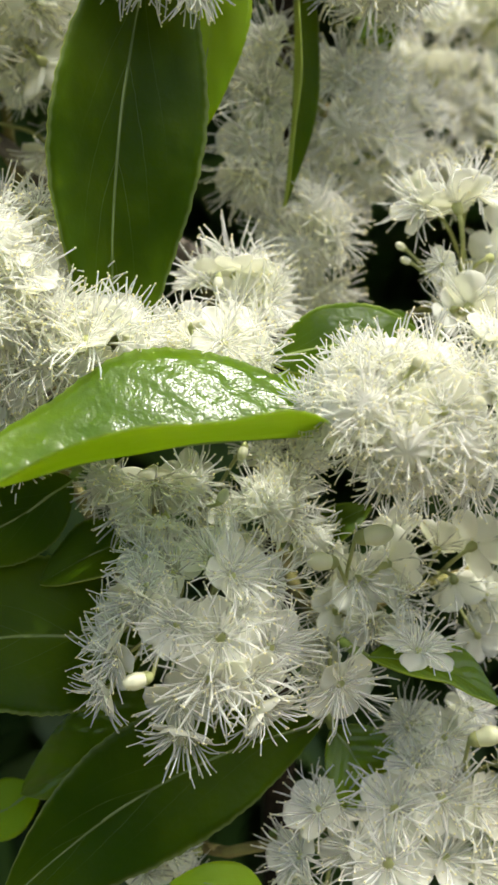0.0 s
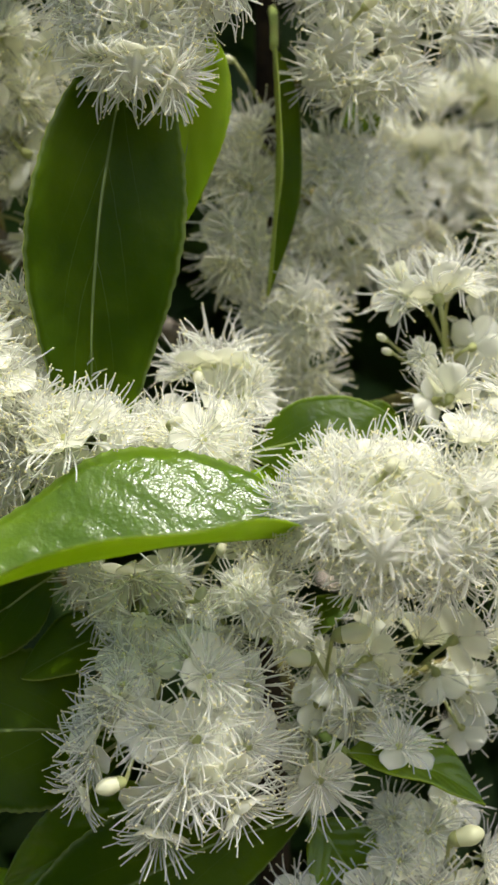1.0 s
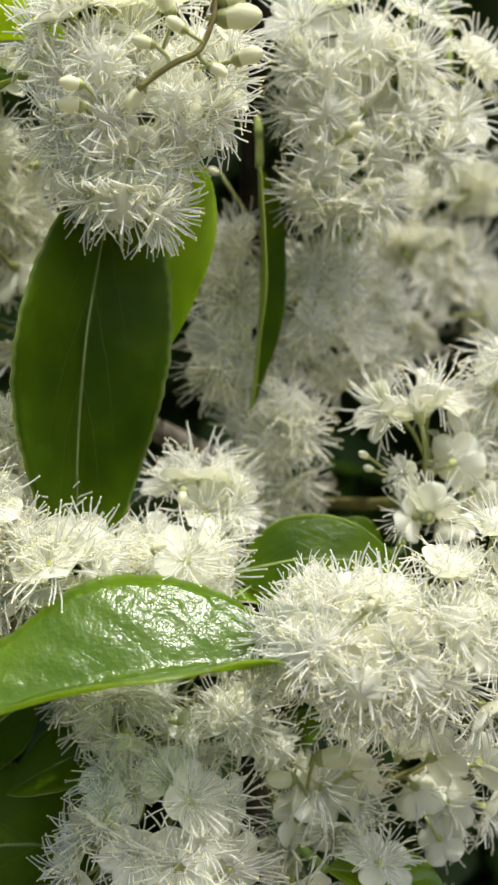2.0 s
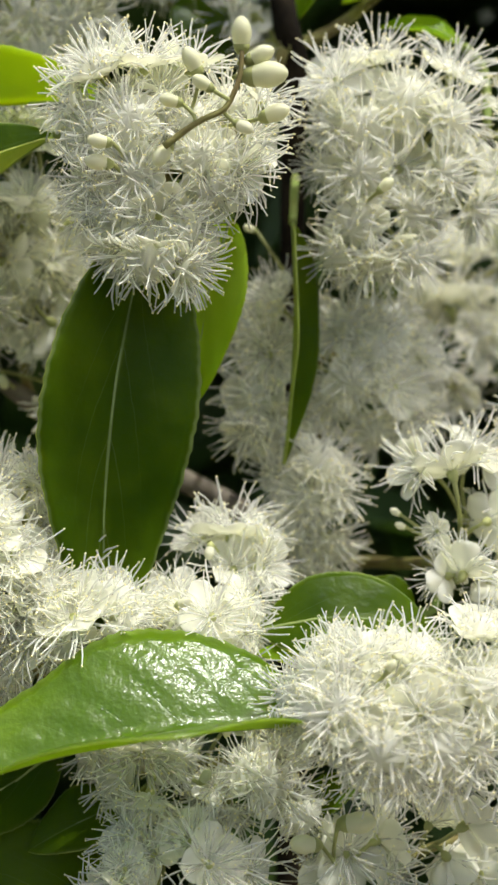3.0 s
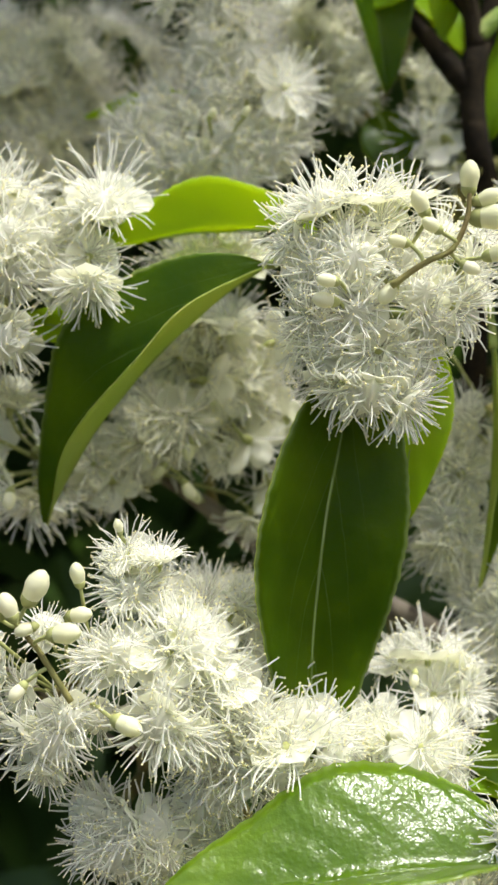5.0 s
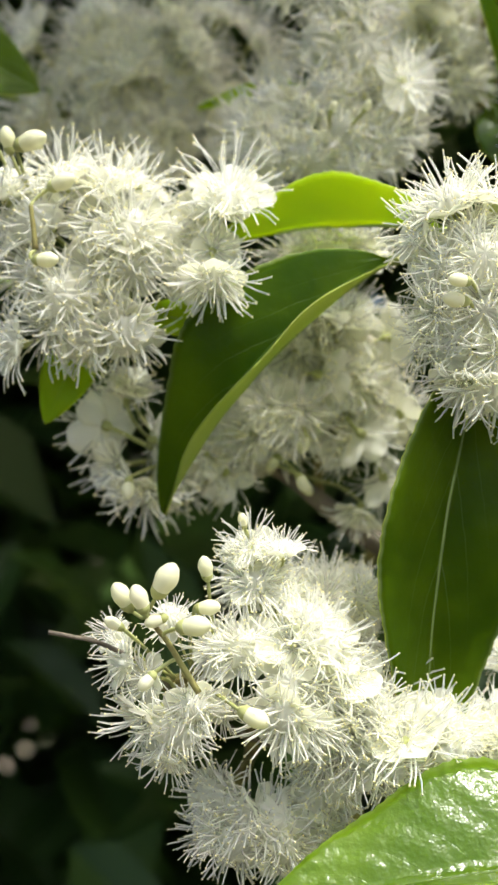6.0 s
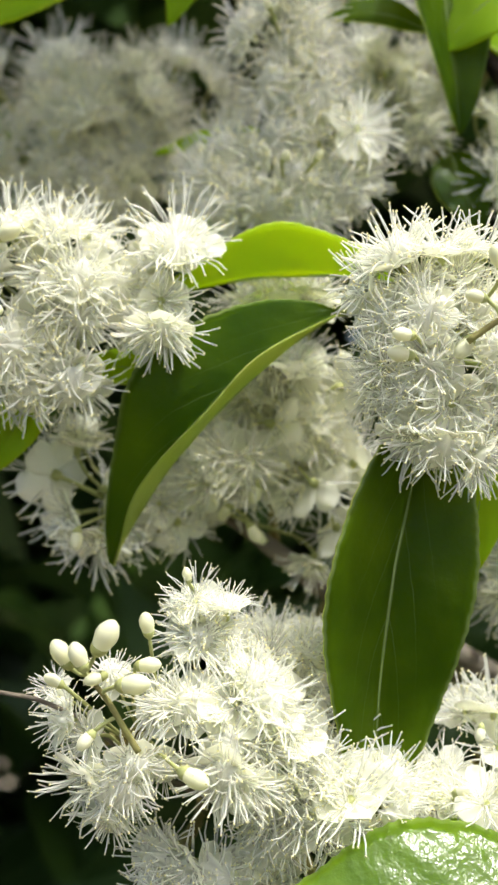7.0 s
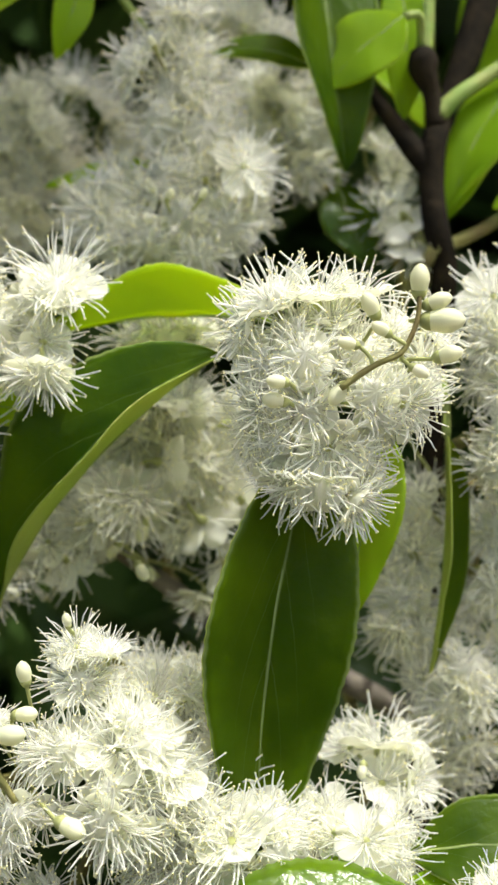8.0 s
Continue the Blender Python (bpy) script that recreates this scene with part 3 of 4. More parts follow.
flower_cluster("broad cluster of white feathery flowers in soft light",
    [(13.3, 14.2, 12.7), (15.1, 20.3, 9.7), (17.0, 0.4, 10.8), (24.5, 1.8, 15.6), (34.4, 3.6, 21.8)],
    [(16.6, -6.0, 25.0, 5.5, 130, 58),
     (21.2, -4.0, 27.7, 5.6, 95, 20),
     (23.7, -6.0, 22.7, 6.4, 60, 60),
     (16.3, -6.0, 20.3, 4.9, 180, 30),
     (19.3, -7.0, 19.5, 5.5, 120, 70),
     (15.7, -4.0, 15.9, 4.1, 190, 20),
     (19.3, -7.0, 14.8, 5.8, 200, 75),
     (23.6, -6.0, 15.6, 5.8, 10, 70),
     (24.8, -6.0, 10.9, 5.5, -30, 50),
     (18.9, -6.0, 9.7, 5.5, -130, 45),
     (16.5, -6.0, 6.7, 4.6, -150, 20),
     (20.6, -6.0, 5.6, 5.5, -90, 20),
     (24.2, -6.0, 6.2, 5.2, -70, 30),
     (29.0, -6.0, 20.9, 5.8, 30, 40),
     (28.4, -6.0, 15.0, 5.5, 0, 36),
     (34.1, -5.0, 15.5, 5.3, 10, 61),
     (31.6, -5.0, 11.1, 5.0, -30, 30),
     (29.9, -3.0, 27.1, 5.7, 60, 25),
     (36.3, -2.0, 21.9, 5.4, 40, 30),
     (41.0, -1.0, 19.1, 5.4, 20, 30)],
    buds=[(21.0, -12.0, 12.4, 2.0, 40)])
flower_cluster("shaded flower cluster of cream white stamens behind a narrow leaf",
    [(13.2, 16.4, -0.7), (15.5, 26.1, -3.4), (17.8, 9.9, -2.1), (16.1, 9.3, -10.5), (13.7, 8.5, -23.4)],
    [(10.1, 2.0, 3.3, 5.0, 140, 43),
     (7.9, 2.0, -0.4, 4.6, 170, 40),
     (9.7, 1.0, -2.9, 5.8, 180, 70),
     (8.5, 2.0, -7.9, 6.2, 190, 60),
     (7.6, 2.0, -11.6, 5.3, -120, 25),
     (11.0, 2.0, -11.0, 5.9, -100, 60),
     (14.8, 6.0, -0.1, 4.5, 100, 50),
     (18.6, 2.0, 0.2, 5.9, 100, 60),
     (21.5, 1.0, -2.3, 5.5, 80, 65),
     (24.1, 4.0, 0.4, 5.3, 60, 40),
     (19.0, 1.0, -6.0, 5.5, -90, 65),
     (24.2, 2.0, -6.6, 5.6, 0, 60),
     (16.4, 4.0, -8.5, 5.3, -120, 58),
     (11.0, 2.0, -16.6, 5.0, 180, 50),
     (15.5, -1.0, -14.6, 5.4, 60, 40),
     (17.3, -1.0, -17.6, 4.8, -10, 30),
     (13.8, 0.0, -18.9, 5.2, -150, 60),
     (12.4, 3.0, -22.9, 5.0, -120, 57),
     (16.6, 2.0, -24.0, 5.0, -60, 40),
     (14.9, 3.0, -27.2, 4.4, -90, 34),
     (28.1, 5.0, -2.8, 5.1, 20, 40),
     (26.8, 5.0, -10.4, 4.8, -40, 40),
     (21.7, 5.0, -11.1, 5.1, -80, 56)],
    buds=[(8.0, 2.0, 10.8, 1.6, 160)])
flower_cluster("white flower cluster with wide rounded petals and long stamens",
    [(17.3, 19.0, -26.5), (22.6, 21.7, -27.8), (27.9, -1.6, -25.0), (32.9, 0.1, -19.8), (38.3, 1.8, -14.1)],
    [(24.2, -8.0, -15.1, 5.0, 165, 25),
     (27.6, -9.0, -14.7, 5.8, 100, -27),
     (30.7, -7.0, -13.3, 5.1, 60, 30),
     (25.9, -10.0, -21.6, 2.7, 200, 45),
     (29.0, -10.0, -25.0, 4.9, 60, -36),
     (26.6, -9.0, -26.1, 3.9, 190, -40),
     (32.4, -7.0, -20.6, 4.8, 10, -44),
     (35.3, -5.0, -17.8, 5.7, 30, 55),
     (37.1, -7.0, -8.9, 5.6, 130, 25),
     (36.8, -6.0, -13.3, 5.7, 200, 60),
     (35.0, -6.0, -24.2, 4.5, -20, -20),
     (37.7, -5.0, -23.1, 5.2, 0, 50),
     (32.3, -7.0, -27.5, 3.9, -60, -24),
     (40.7, -5.0, -11.6, 5.7, 30, 30),
     (42.0, -3.0, -18.5, 5.5, 0, 30)],
    buds=[(22.7, -9.0, -21.0, 1.4, 160), (22.2, -9.0, -19.6, 1.4, 150)],
    airy=True)
flower_cluster("small group of white flowers with broad smooth petals",
    [(3.4, 15.0, -18.9), (4.7, 20.4, -23.2), (6.0, -0.2, -23.5), (4.4, -4.2, -27.8), (3.1, -7.3, -31.3)],
    [(5.8, -7.0, -20.8, 5.8, 85, -19),
     (2.4, -6.0, -21.8, 4.9, 130, 25),
     (8.8, -6.0, -21.8, 4.6, 50, 20),
     (9.5, -9.0, -24.9, 4.8, 10, 30),
     (6.1, -9.0, -24.9, 4.8, 60, 60),
     (4.3, -16.0, -28.6, 5.1, 40, 50),
     (7.7, -15.0, -30.5, 4.3, 0, 40),
     (7.4, -13.0, -27.6, 4.1, 30, 35),
     (0.3, -12.0, -27.2, 4.4, 110, 50),
     (-2.4, -10.0, -27.7, 4.2, 130, 40),
     (1.3, -14.0, -29.0, 3.8, 60, 70),
     (-1.4, -13.0, -30.2, 3.8, 200, 50),
     (7.7, -15.0, -33.7, 3.8, -20, 20)],
    buds=[(1.3, -18.0, -27.2, 1.6, 20), (3.6, -12.0, -23.1, 1.7, 260)],
    airy=True)
flower_cluster("bright sunlit mass of white flowers with yellow tipped stamens",
    [(-21.1, -4.0, -32.4), (-18.1, 6.0, -34.0), (-15.0, -10.0, -31.7), (-9.8, -9.7, -30.1), (-4.9, -9.3, -28.6)],
    [(-8.8, -19.0, -27.7, 6.0, 90, 45),
     (-11.2, -18.0, -25.6, 4.2, 110, 35),
     (-12.6, -17.0, -26.8, 5.8, 130, 35),
     (-5.2, -16.0, -27.0, 5.1, 50, 30),
     (-9.5, -14.0, -24.6, 5.2, 100, 15),
     (-13.5, -18.0, -30.2, 5.5, 190, 50),
     (-16.8, -16.0, -31.1, 4.8, 210, 35),
     (-9.9, -18.0, -31.3, 5.2, -110, 50),
     (-4.7, -17.0, -30.0, 4.5, -30, 40),
     (-15.3, -16.0, -33.8, 4.5, -140, 44),
     (-7.3, -16.0, -33.3, 4.5, -80, 40),
     (-3.1, -15.0, -28.2, 3.8, 20, 50)])
flower_cluster("sunlit white flower cluster with pale green buds at its tip",
    [(-30.8, -15.5, -25.3), (-31.4, -2.0, -27.1), (-32.0, -14.4, -24.8), (-23.2, -12.6, -22.6), (-14.3, -10.8, -20.3)],
    [(-24.5, -17.0, -11.6, 3.3, 90, 15),
     (-23.3, -18.0, -14.1, 4.5, 100, 51),
     (-20.7, -15.0, -15.1, 4.3, 70, 20),
     (-16.6, -13.0, -15.5, 5.3, 70, 20),
     (-13.0, -12.0, -16.0, 4.2, 40, 20),
     (-19.3, -21.0, -19.1, 5.7, 80, 40),
     (-16.2, -20.0, -19.1, 5.5, 50, 35),
     (-17.9, -20.0, -17.2, 4.2, 60, 34),
     (-23.9, -21.0, -19.9, 4.9, 120, 60),
     (-20.0, -23.0, -25.9, 5.6, -110, 55),
     (-18.0, -22.0, -27.0, 4.3, -90, 45),
     (-17.1, -21.0, -23.6, 5.1, -30, 60),
     (-19.7, -22.0, -22.8, 4.1, 10, 60),
     (-14.0, -19.0, -22.3, 5.2, 30, 45),
     (-26.6, -20.0, -20.2, 4.2, 150, 50),
     (-35.3, -21.0, -21.5, 4.1, 170, 25),
     (-33.2, -21.0, -23.5, 4.1, 190, 50),
     (-33.0, -21.0, -27.6, 5.4, -130, 25),
     (-29.7, -22.0, -27.7, 4.8, -100, 40),
     (-30.9, -20.0, -30.9, 4.2, -100, 20),
     (-28.2, -23.0, -25.3, 4.3, -60, 60),
     (-25.8, -21.0, -25.7, 3.6, -60, 49),
     (-36.8, -19.0, -19.4, 2.9, 150, 30),
     (-15.9, -19.0, -27.7, 5.0, -80, 50),
     (-12.8, -18.0, -25.6, 4.8, 10, 40),
     (-30.8, -21.0, -17.7, 3.1, 100, 50)],
    buds=[(-34.4, -26.0, -15.1, 3.0, 120), (-32.7, -27.0, -15.1, 2.8, 110), (-30.6, -26.0, -13.5, 3.7, 60), (-27.3, -24.0, -12.5, 2.4, 100), (-27.8, -27.0, -17.3, 3.2, 10), (-31.4, -26.0, -17.1, 2.1, 200), (-32.0, -26.0, -22.5, 2.1, 230), (-26.9, -25.0, -15.9, 2.5, 10), (-22.3, -27.0, -25.0, 3.0, -20), (-35.5, -24.0, -17.8, 2.0, 150)],
    fork=[(-27.4, -25.5, -23.4), (-29.0, -25.5, -21.0), (-30.4, -25.5, -18.9), (-31.3, -25.5, -17.9), (-32.2, -25.5, -16.7)])
flower_cluster("round white flower head drooping below a larger cluster",
    [(-24.0, -7.0, -30.7), (-24.9, 4.7, -36.5), (-25.9, -9.7, -38.3), (-22.0, -9.1, -38.4), (-17.0, -8.4, -38.4)],
    [(-24.1, -17.0, -36.2, 5.9, 200, 38),
     (-26.9, -16.0, -35.0, 4.3, 150, 53),
     (-20.9, -17.0, -36.5, 5.1, 20, 42),
     (-24.5, -17.0, -39.4, 5.3, -110, 57),
     (-19.7, -17.0, -39.6, 4.8, -60, 58),
     (-17.2, -15.0, -34.7, 4.3, 60, 42),
     (-27.3, -16.0, -38.8, 4.3, 190, 25),
     (-15.5, -14.0, -38.8, 4.7, 0, 40)])
flower_cluster("large bright white fluffy cluster in full sun",
    [(-24.5, 7.0, -3.4), (-26.9, 13.9, 6.4), (-29.4, -5.2, 20.3), (-39.1, -5.3, 16.9), (-48.1, -5.3, 13.9)],
    [(-27.4, -12.0, 24.8, 6.4, 85, 52),
     (-27.5, -13.0, 23.2, 5.2, 70, 55),
     (-31.0, -10.0, 21.8, 4.5, 200, 45),
     (-39.7, -12.0, 25.3, 6.1, 95, 25),
     (-36.7, -10.0, 25.7, 5.1, 70, 20),
     (-37.0, -14.0, 20.0, 6.0, 90, 70),
     (-40.9, -13.0, 21.1, 5.8, 140, 60),
     (-33.4, -12.0, 19.8, 4.7, -10, 55),
     (-41.3, -13.0, 16.0, 5.2, 190, 60),
     (-36.8, -13.0, 16.2, 5.2, -90, 65),
     (-39.1, -12.0, 11.1, 5.8, -130, 55),
     (-41.9, -12.0, 9.3, 5.3, 190, 30),
     (-37.3, -12.0, 9.5, 5.6, -70, 40),
     (-28.3, -15.0, 14.6, 5.2, -85, 25),
     (-32.0, -11.0, 15.9, 4.5, 180, 55),
     (-28.6, -12.0, 18.2, 4.5, -20, 60),
     (-44.8, -12.0, 25.7, 5.8, 110, 30),
     (-46.6, -13.0, 21.0, 6.1, 140, 55),
     (-47.9, -12.0, 15.9, 5.6, 170, 40),
     (-50.6, -12.0, 24.4, 5.6, 110, 30),
     (-45.9, -12.0, 9.8, 5.6, -140, 30),
     (-49.3, -12.0, 8.5, 5.0, 180, 30),
     (-43.7, -14.0, 13.1, 5.2, 180, 70),
     (-51.5, -12.0, 18.7, 5.3, 150, 60)],
    buds=[(-51.5, -15.0, 29.5, 3.4, 120), (-49.1, -16.0, 28.2, 2.7, 100), (-46.5, -17.0, 27.8, 3.5, 15), (-43.3, -17.0, 23.8, 3.0, 20), (-44.1, -19.0, 15.9, 2.7, 0)],
    fork=[(-45.7, -17.0, 17.2), (-45.9, -17.0, 18.8), (-46.1, -17.0, 20.1), (-46.3, -17.0, 21.5)])
flower_cluster("shaded cream white flower cluster with rounded petals",
    [(-24.5, 7.0, -3.4), (-30.1, 19.7, -5.9), (-35.7, 6.4, -4.4), (-23.2, 6.8, 2.5), (-12.3, 7.2, 8.4)],
    [(-42.0, -2.0, 0.8, 6.1, 165, -46),
     (-39.0, -2.0, 4.3, 4.5, 90, -18),
     (-38.3, -3.0, 5.2, 3.6, 60, 40),
     (-40.7, -1.0, -4.1, 5.8, 200, 40),
     (-36.7, -2.0, -7.0, 5.8, -100, 25),
     (-35.4, 0.0, -0.8, 4.9, 0, -47),
     (-33.5, 1.0, -5.7, 5.3, -70, 30),
     (-27.9, 2.0, -4.9, 5.0, -60, -40),
     (-30.5, 1.0, -1.9, 5.0, 90, 60),
     (-23.0, -2.0, 3.3, 5.5, 90, 70),
     (-20.0, -2.0, 2.2, 5.8, -60, 55),
     (-25.4, -1.0, 0.2, 5.2, 180, 50),
     (-17.1, -1.0, 6.6, 5.5, -10, -28),
     (-18.6, -2.0, 12.5, 5.5, -90, -20),
     (-13.4, 0.0, 6.2, 5.5, -40, 40),
     (-14.9, -1.0, 12.1, 4.9, 0, -42),
     (-12.6, 1.0, 0.1, 5.6, -30, -45),
     (-15.5, 2.0, -1.6, 4.0, -60, 40),
     (-13.4, 4.0, -8.8, 4.8, -100, 20),
     (-17.6, -2.0, 20.1, 5.8, 90, 10),
     (-21.3, -1.0, 20.5, 5.2, 110, 15),
     (-14.0, -1.0, 21.3, 5.2, 70, 20),
     (-10.0, 0.0, 11.2, 5.2, 10, -40),
     (-8.3, 2.0, 3.3, 5.3, 30, -27),
     (-20.9, 0.0, 9.0, 4.9, -90, 45),
     (-27.0, 2.0, -2.8, 3.8, -90, 40),
     (-10.4, 3.0, -4.9, 5.0, -60, -46)],
    buds=[(-37.7, -7.0, -6.1, 2.4, -90), (-19.6, -2.0, -5.0, 2.4, -60), (-19.6, -2.0, -0.8, 2.4, -100), (-32.8, -6.0, -1.3, 2.3, 90)],
    airy=True)
flower_cluster("soft pale white flower cluster set deep behind the others",
    [(3.5, 8.0, 52.1), (-13.0, 32.0, 47.5), (-29.5, 30.1, 46.8), (-42.2, 29.5, 45.4), (-54.6, 28.9, 43.9)],
    [(-44.6, 17.0, 46.6, 7.0, 110, 30),
     (-49.1, 21.0, 44.7, 7.2, 150, 40),
     (-41.7, 21.0, 43.4, 7.9, -20, 60),
     (-48.2, 21.0, 38.8, 7.9, 200, 60),
     (-39.3, 21.0, 37.6, 7.2, -60, 50),
     (-35.2, 18.0, 49.2, 6.0, 30, 38),
     (-38.1, 19.0, 53.8, 4.9, 60, 40),
     (-43.7, 25.0, 54.9, 5.9, 100, 40),
     (-50.3, 27.0, 57.0, 7.1, 120, 56),
     (-34.0, 23.0, 45.5, 6.2, 0, 40),
     (-52.7, 25.0, 51.7, 6.6, 150, 40),
     (-44.3, 21.0, 35.2, 7.9, -90, 50),
     (-31.0, 24.0, 39.9, 6.6, -30, 51),
     (-27.9, 26.0, 53.2, 5.6, 20, 30),
     (-33.5, 27.0, 57.3, 6.0, 60, 40),
     (-25.6, 27.0, 49.8, 5.2, 10, 48),
     (-53.0, 23.0, 35.4, 7.3, 200, 40),
     (-58.1, 24.0, 43.0, 8.0, 170, 40),
     (-59.9, 26.0, 53.4, 7.4, 150, 40),
     (-29.1, 26.0, 44.1, 6.7, -20, 34),
     (-43.9, 20.0, 48.9, 6.4, 100, 65),
     (-39.9, 20.0, 47.9, 6.0, 40, 36),
     (-45.5, 20.0, 42.3, 6.8, 180, 65),
     (-37.7, 21.0, 43.4, 6.4, -30, 61),
     (-41.3, 20.0, 38.7, 6.8, -90, 60),
     (-48.8, 22.0, 49.4, 6.1, 140, 47)])
flower_cluster("tall spike of greenish white flowers with open brush stamens",
    [(3.5, 8.0, 52.1), (-7.1, 22.4, 50.6), (-17.8, 10.9, 53.1), (-17.7, 11.2, 40.6), (-17.7, 11.3, 32.3)],
    [(-17.4, 4.0, 58.3, 5.4, 90, 30),
     (-19.9, 4.0, 55.0, 5.1, 140, 30),
     (-23.1, 4.0, 51.7, 5.4, 160, 25),
     (-16.0, 4.0, 53.7, 5.7, 30, 45),
     (-18.5, 4.0, 49.8, 5.7, 170, 60),
     (-14.0, 4.0, 49.2, 5.7, 20, 40),
     (-19.0, 4.0, 45.3, 6.0, 180, 42),
     (-14.5, 4.0, 44.0, 6.3, 60, 70),
     (-9.2, 1.0, 40.1, 5.9, 10, 49),
     (-18.3, 4.0, 39.4, 6.0, 200, 60),
     (-13.8, 4.0, 38.9, 6.0, -30, 65),
     (-21.4, 4.0, 36.2, 6.3, 200, 50),
     (-16.2, 4.0, 34.3, 6.3, -120, 37),
     (-11.7, 4.0, 33.7, 6.0, -40, 50),
     (-25.0, 6.0, 38.6, 5.8, 180, 40),
     (-27.5, 6.0, 35.2, 6.1, 190, 40),
     (-20.0, 4.0, 31.7, 5.7, -100, 40),
     (-9.2, 5.0, 35.3, 5.1, -10, 40),
     (-24.6, 5.0, 31.8, 5.8, 200, 40),
     (-14.8, 4.0, 30.5, 5.4, -80, 40)],
    buds=[(-19.9, -2.0, 52.4, 1.6, 120), (-17.4, -4.0, 35.2, 1.5, 60), (-13.8, -4.0, 35.3, 1.5, 60)])
flower_cluster("dim distant white flowers between leaves",
    [(5.3, 8.0, 49.8), (1.2, 26.8, 44.8), (-2.9, 19.7, 43.8), (-6.4, 22.2, 52.1), (-10.2, 24.9, 60.8)],
    [(-5.7, 14.0, 51.3, 6.1, 60, -33),
     (-9.8, 14.0, 53.3, 6.5, 130, 50),
     (-1.5, 14.0, 47.9, 5.8, 10, 40),
     (-5.5, 14.0, 45.7, 6.1, -60, 40),
     (-2.1, 11.0, 42.2, 5.3, -60, 30),
     (-8.4, 14.0, 48.5, 5.8, 180, -34),
     (-0.8, 16.0, 53.4, 5.5, 50, 40),
     (-10.9, 18.0, 62.6, 6.3, 100, -31),
     (-5.9, 19.0, 61.6, 6.4, 60, 40),
     (-13.7, 18.0, 64.0, 5.6, 120, 40)])
flower_cluster("small white flower cluster with broad petals beside a dark stem",
    [(13.4, 8.6, 30.8), (11.1, 25.6, 29.9), (8.7, 16.6, 33.1), (7.5, 18.4, 38.7), (6.3, 20.2, 44.1)],
    [(7.2, 10.0, 38.7, 5.0, 120, 50),
     (9.3, 10.0, 35.4, 5.3, -60, -45),
     (5.3, 10.0, 36.7, 4.6, 180, 40),
     (8.0, 12.0, 42.6, 4.0, 80, -32),
     (10.0, 10.0, 32.1, 4.6, -90, -42),
     (4.7, 14.0, 46.6, 3.8, 80, 30),
     (7.5, 14.0, 45.9, 4.1, 30, 40)],
    airy=True)
flower_cluster("white flower cluster with long stamens and one round bud",
    [(-17.2, -0.4, -33.4), (-11.1, 5.4, -45.5), (-5.0, -14.7, -53.5), (-0.1, -15.9, -55.8), (5.7, -17.3, -58.4)],
    [(-4.7, -23.0, -52.1, 5.2, -140, 40),
     (-7.0, -21.0, -54.2, 4.5, 165, 25),
     (-4.1, -22.0, -50.0, 3.5, 110, 40),
     (-7.6, -22.0, -57.0, 4.7, 190, 25),
     (4.0, -24.0, -49.1, 5.4, 40, 50),
     (7.8, -21.0, -51.1, 4.5, 10, 36),
     (1.7, -21.0, -47.8, 4.3, 110, 35),
     (-1.9, -21.0, -49.2, 4.3, 140, 35),
     (-1.6, -25.0, -53.5, 4.6, 170, 70),
     (2.3, -26.0, -54.4, 5.3, 120, 80),
     (7.5, -23.0, -56.3, 5.2, 5, 58),
     (4.7, -25.0, -58.7, 5.1, -60, 50),
     (1.2, -26.0, -58.8, 5.5, -110, 57),
     (-1.7, -24.0, -60.8, 4.6, -120, 57),
     (6.4, -23.0, -62.0, 4.7, -50, 30),
     (-1.2, -23.0, -64.2, 4.7, -105, 25),
     (-4.4, -19.0, -48.0, 4.4, 140, 25),
     (4.9, -25.0, -52.7, 3.9, 30, 70),
     (-8.2, -21.0, -60.3, 3.8, -150, 20)],
    buds=[(-4.9, -29.0, -57.0, 2.6, 190)],
    airy=True)
flower_cluster("flower cluster in leaf shade with yellowish white stamens",
    [(-13.3, 2.8, -33.4), (-9.1, 10.6, -41.1), (-4.8, -7.6, -44.9), (4.3, -6.9, -45.1), (10.5, -6.4, -45.3)],
    [(-2.9, -15.0, -42.8, 5.9, -90, 40),
     (0.6, -14.0, -42.4, 4.6, -20, 55),
     (-5.9, -14.0, -44.4, 4.8, 180, 35),
     (-2.2, -17.0, -46.3, 5.0, -100, 40),
     (9.1, -15.0, -44.7, 5.3, 20, 54),
     (11.4, -14.0, -46.6, 4.3, 0, 40),
     (7.0, -15.0, -43.6, 4.3, 120, 42),
     (10.5, -13.0, -41.7, 4.3, 60, 40),
     (4.0, -15.0, -44.9, 3.2, 90, 50),
     (5.4, -14.0, -48.0, 4.0, -90, 37),
     (12.5, -14.0, -48.3, 3.8, -30, 50),
     (2.7, -13.0, -47.0, 3.8, 180, 40),
     (-8.0, -13.0, -41.8, 4.3, 170, 30),
     (8.0, -11.0, -39.6, 4.1, 90, 30),
     (11.9, -11.0, -39.7, 4.4, 40, 30)],
    buds=[(3.2, -19.0, -43.0, 1.7, 60), (5.3, -17.0, -39.1, 1.7, 250)])
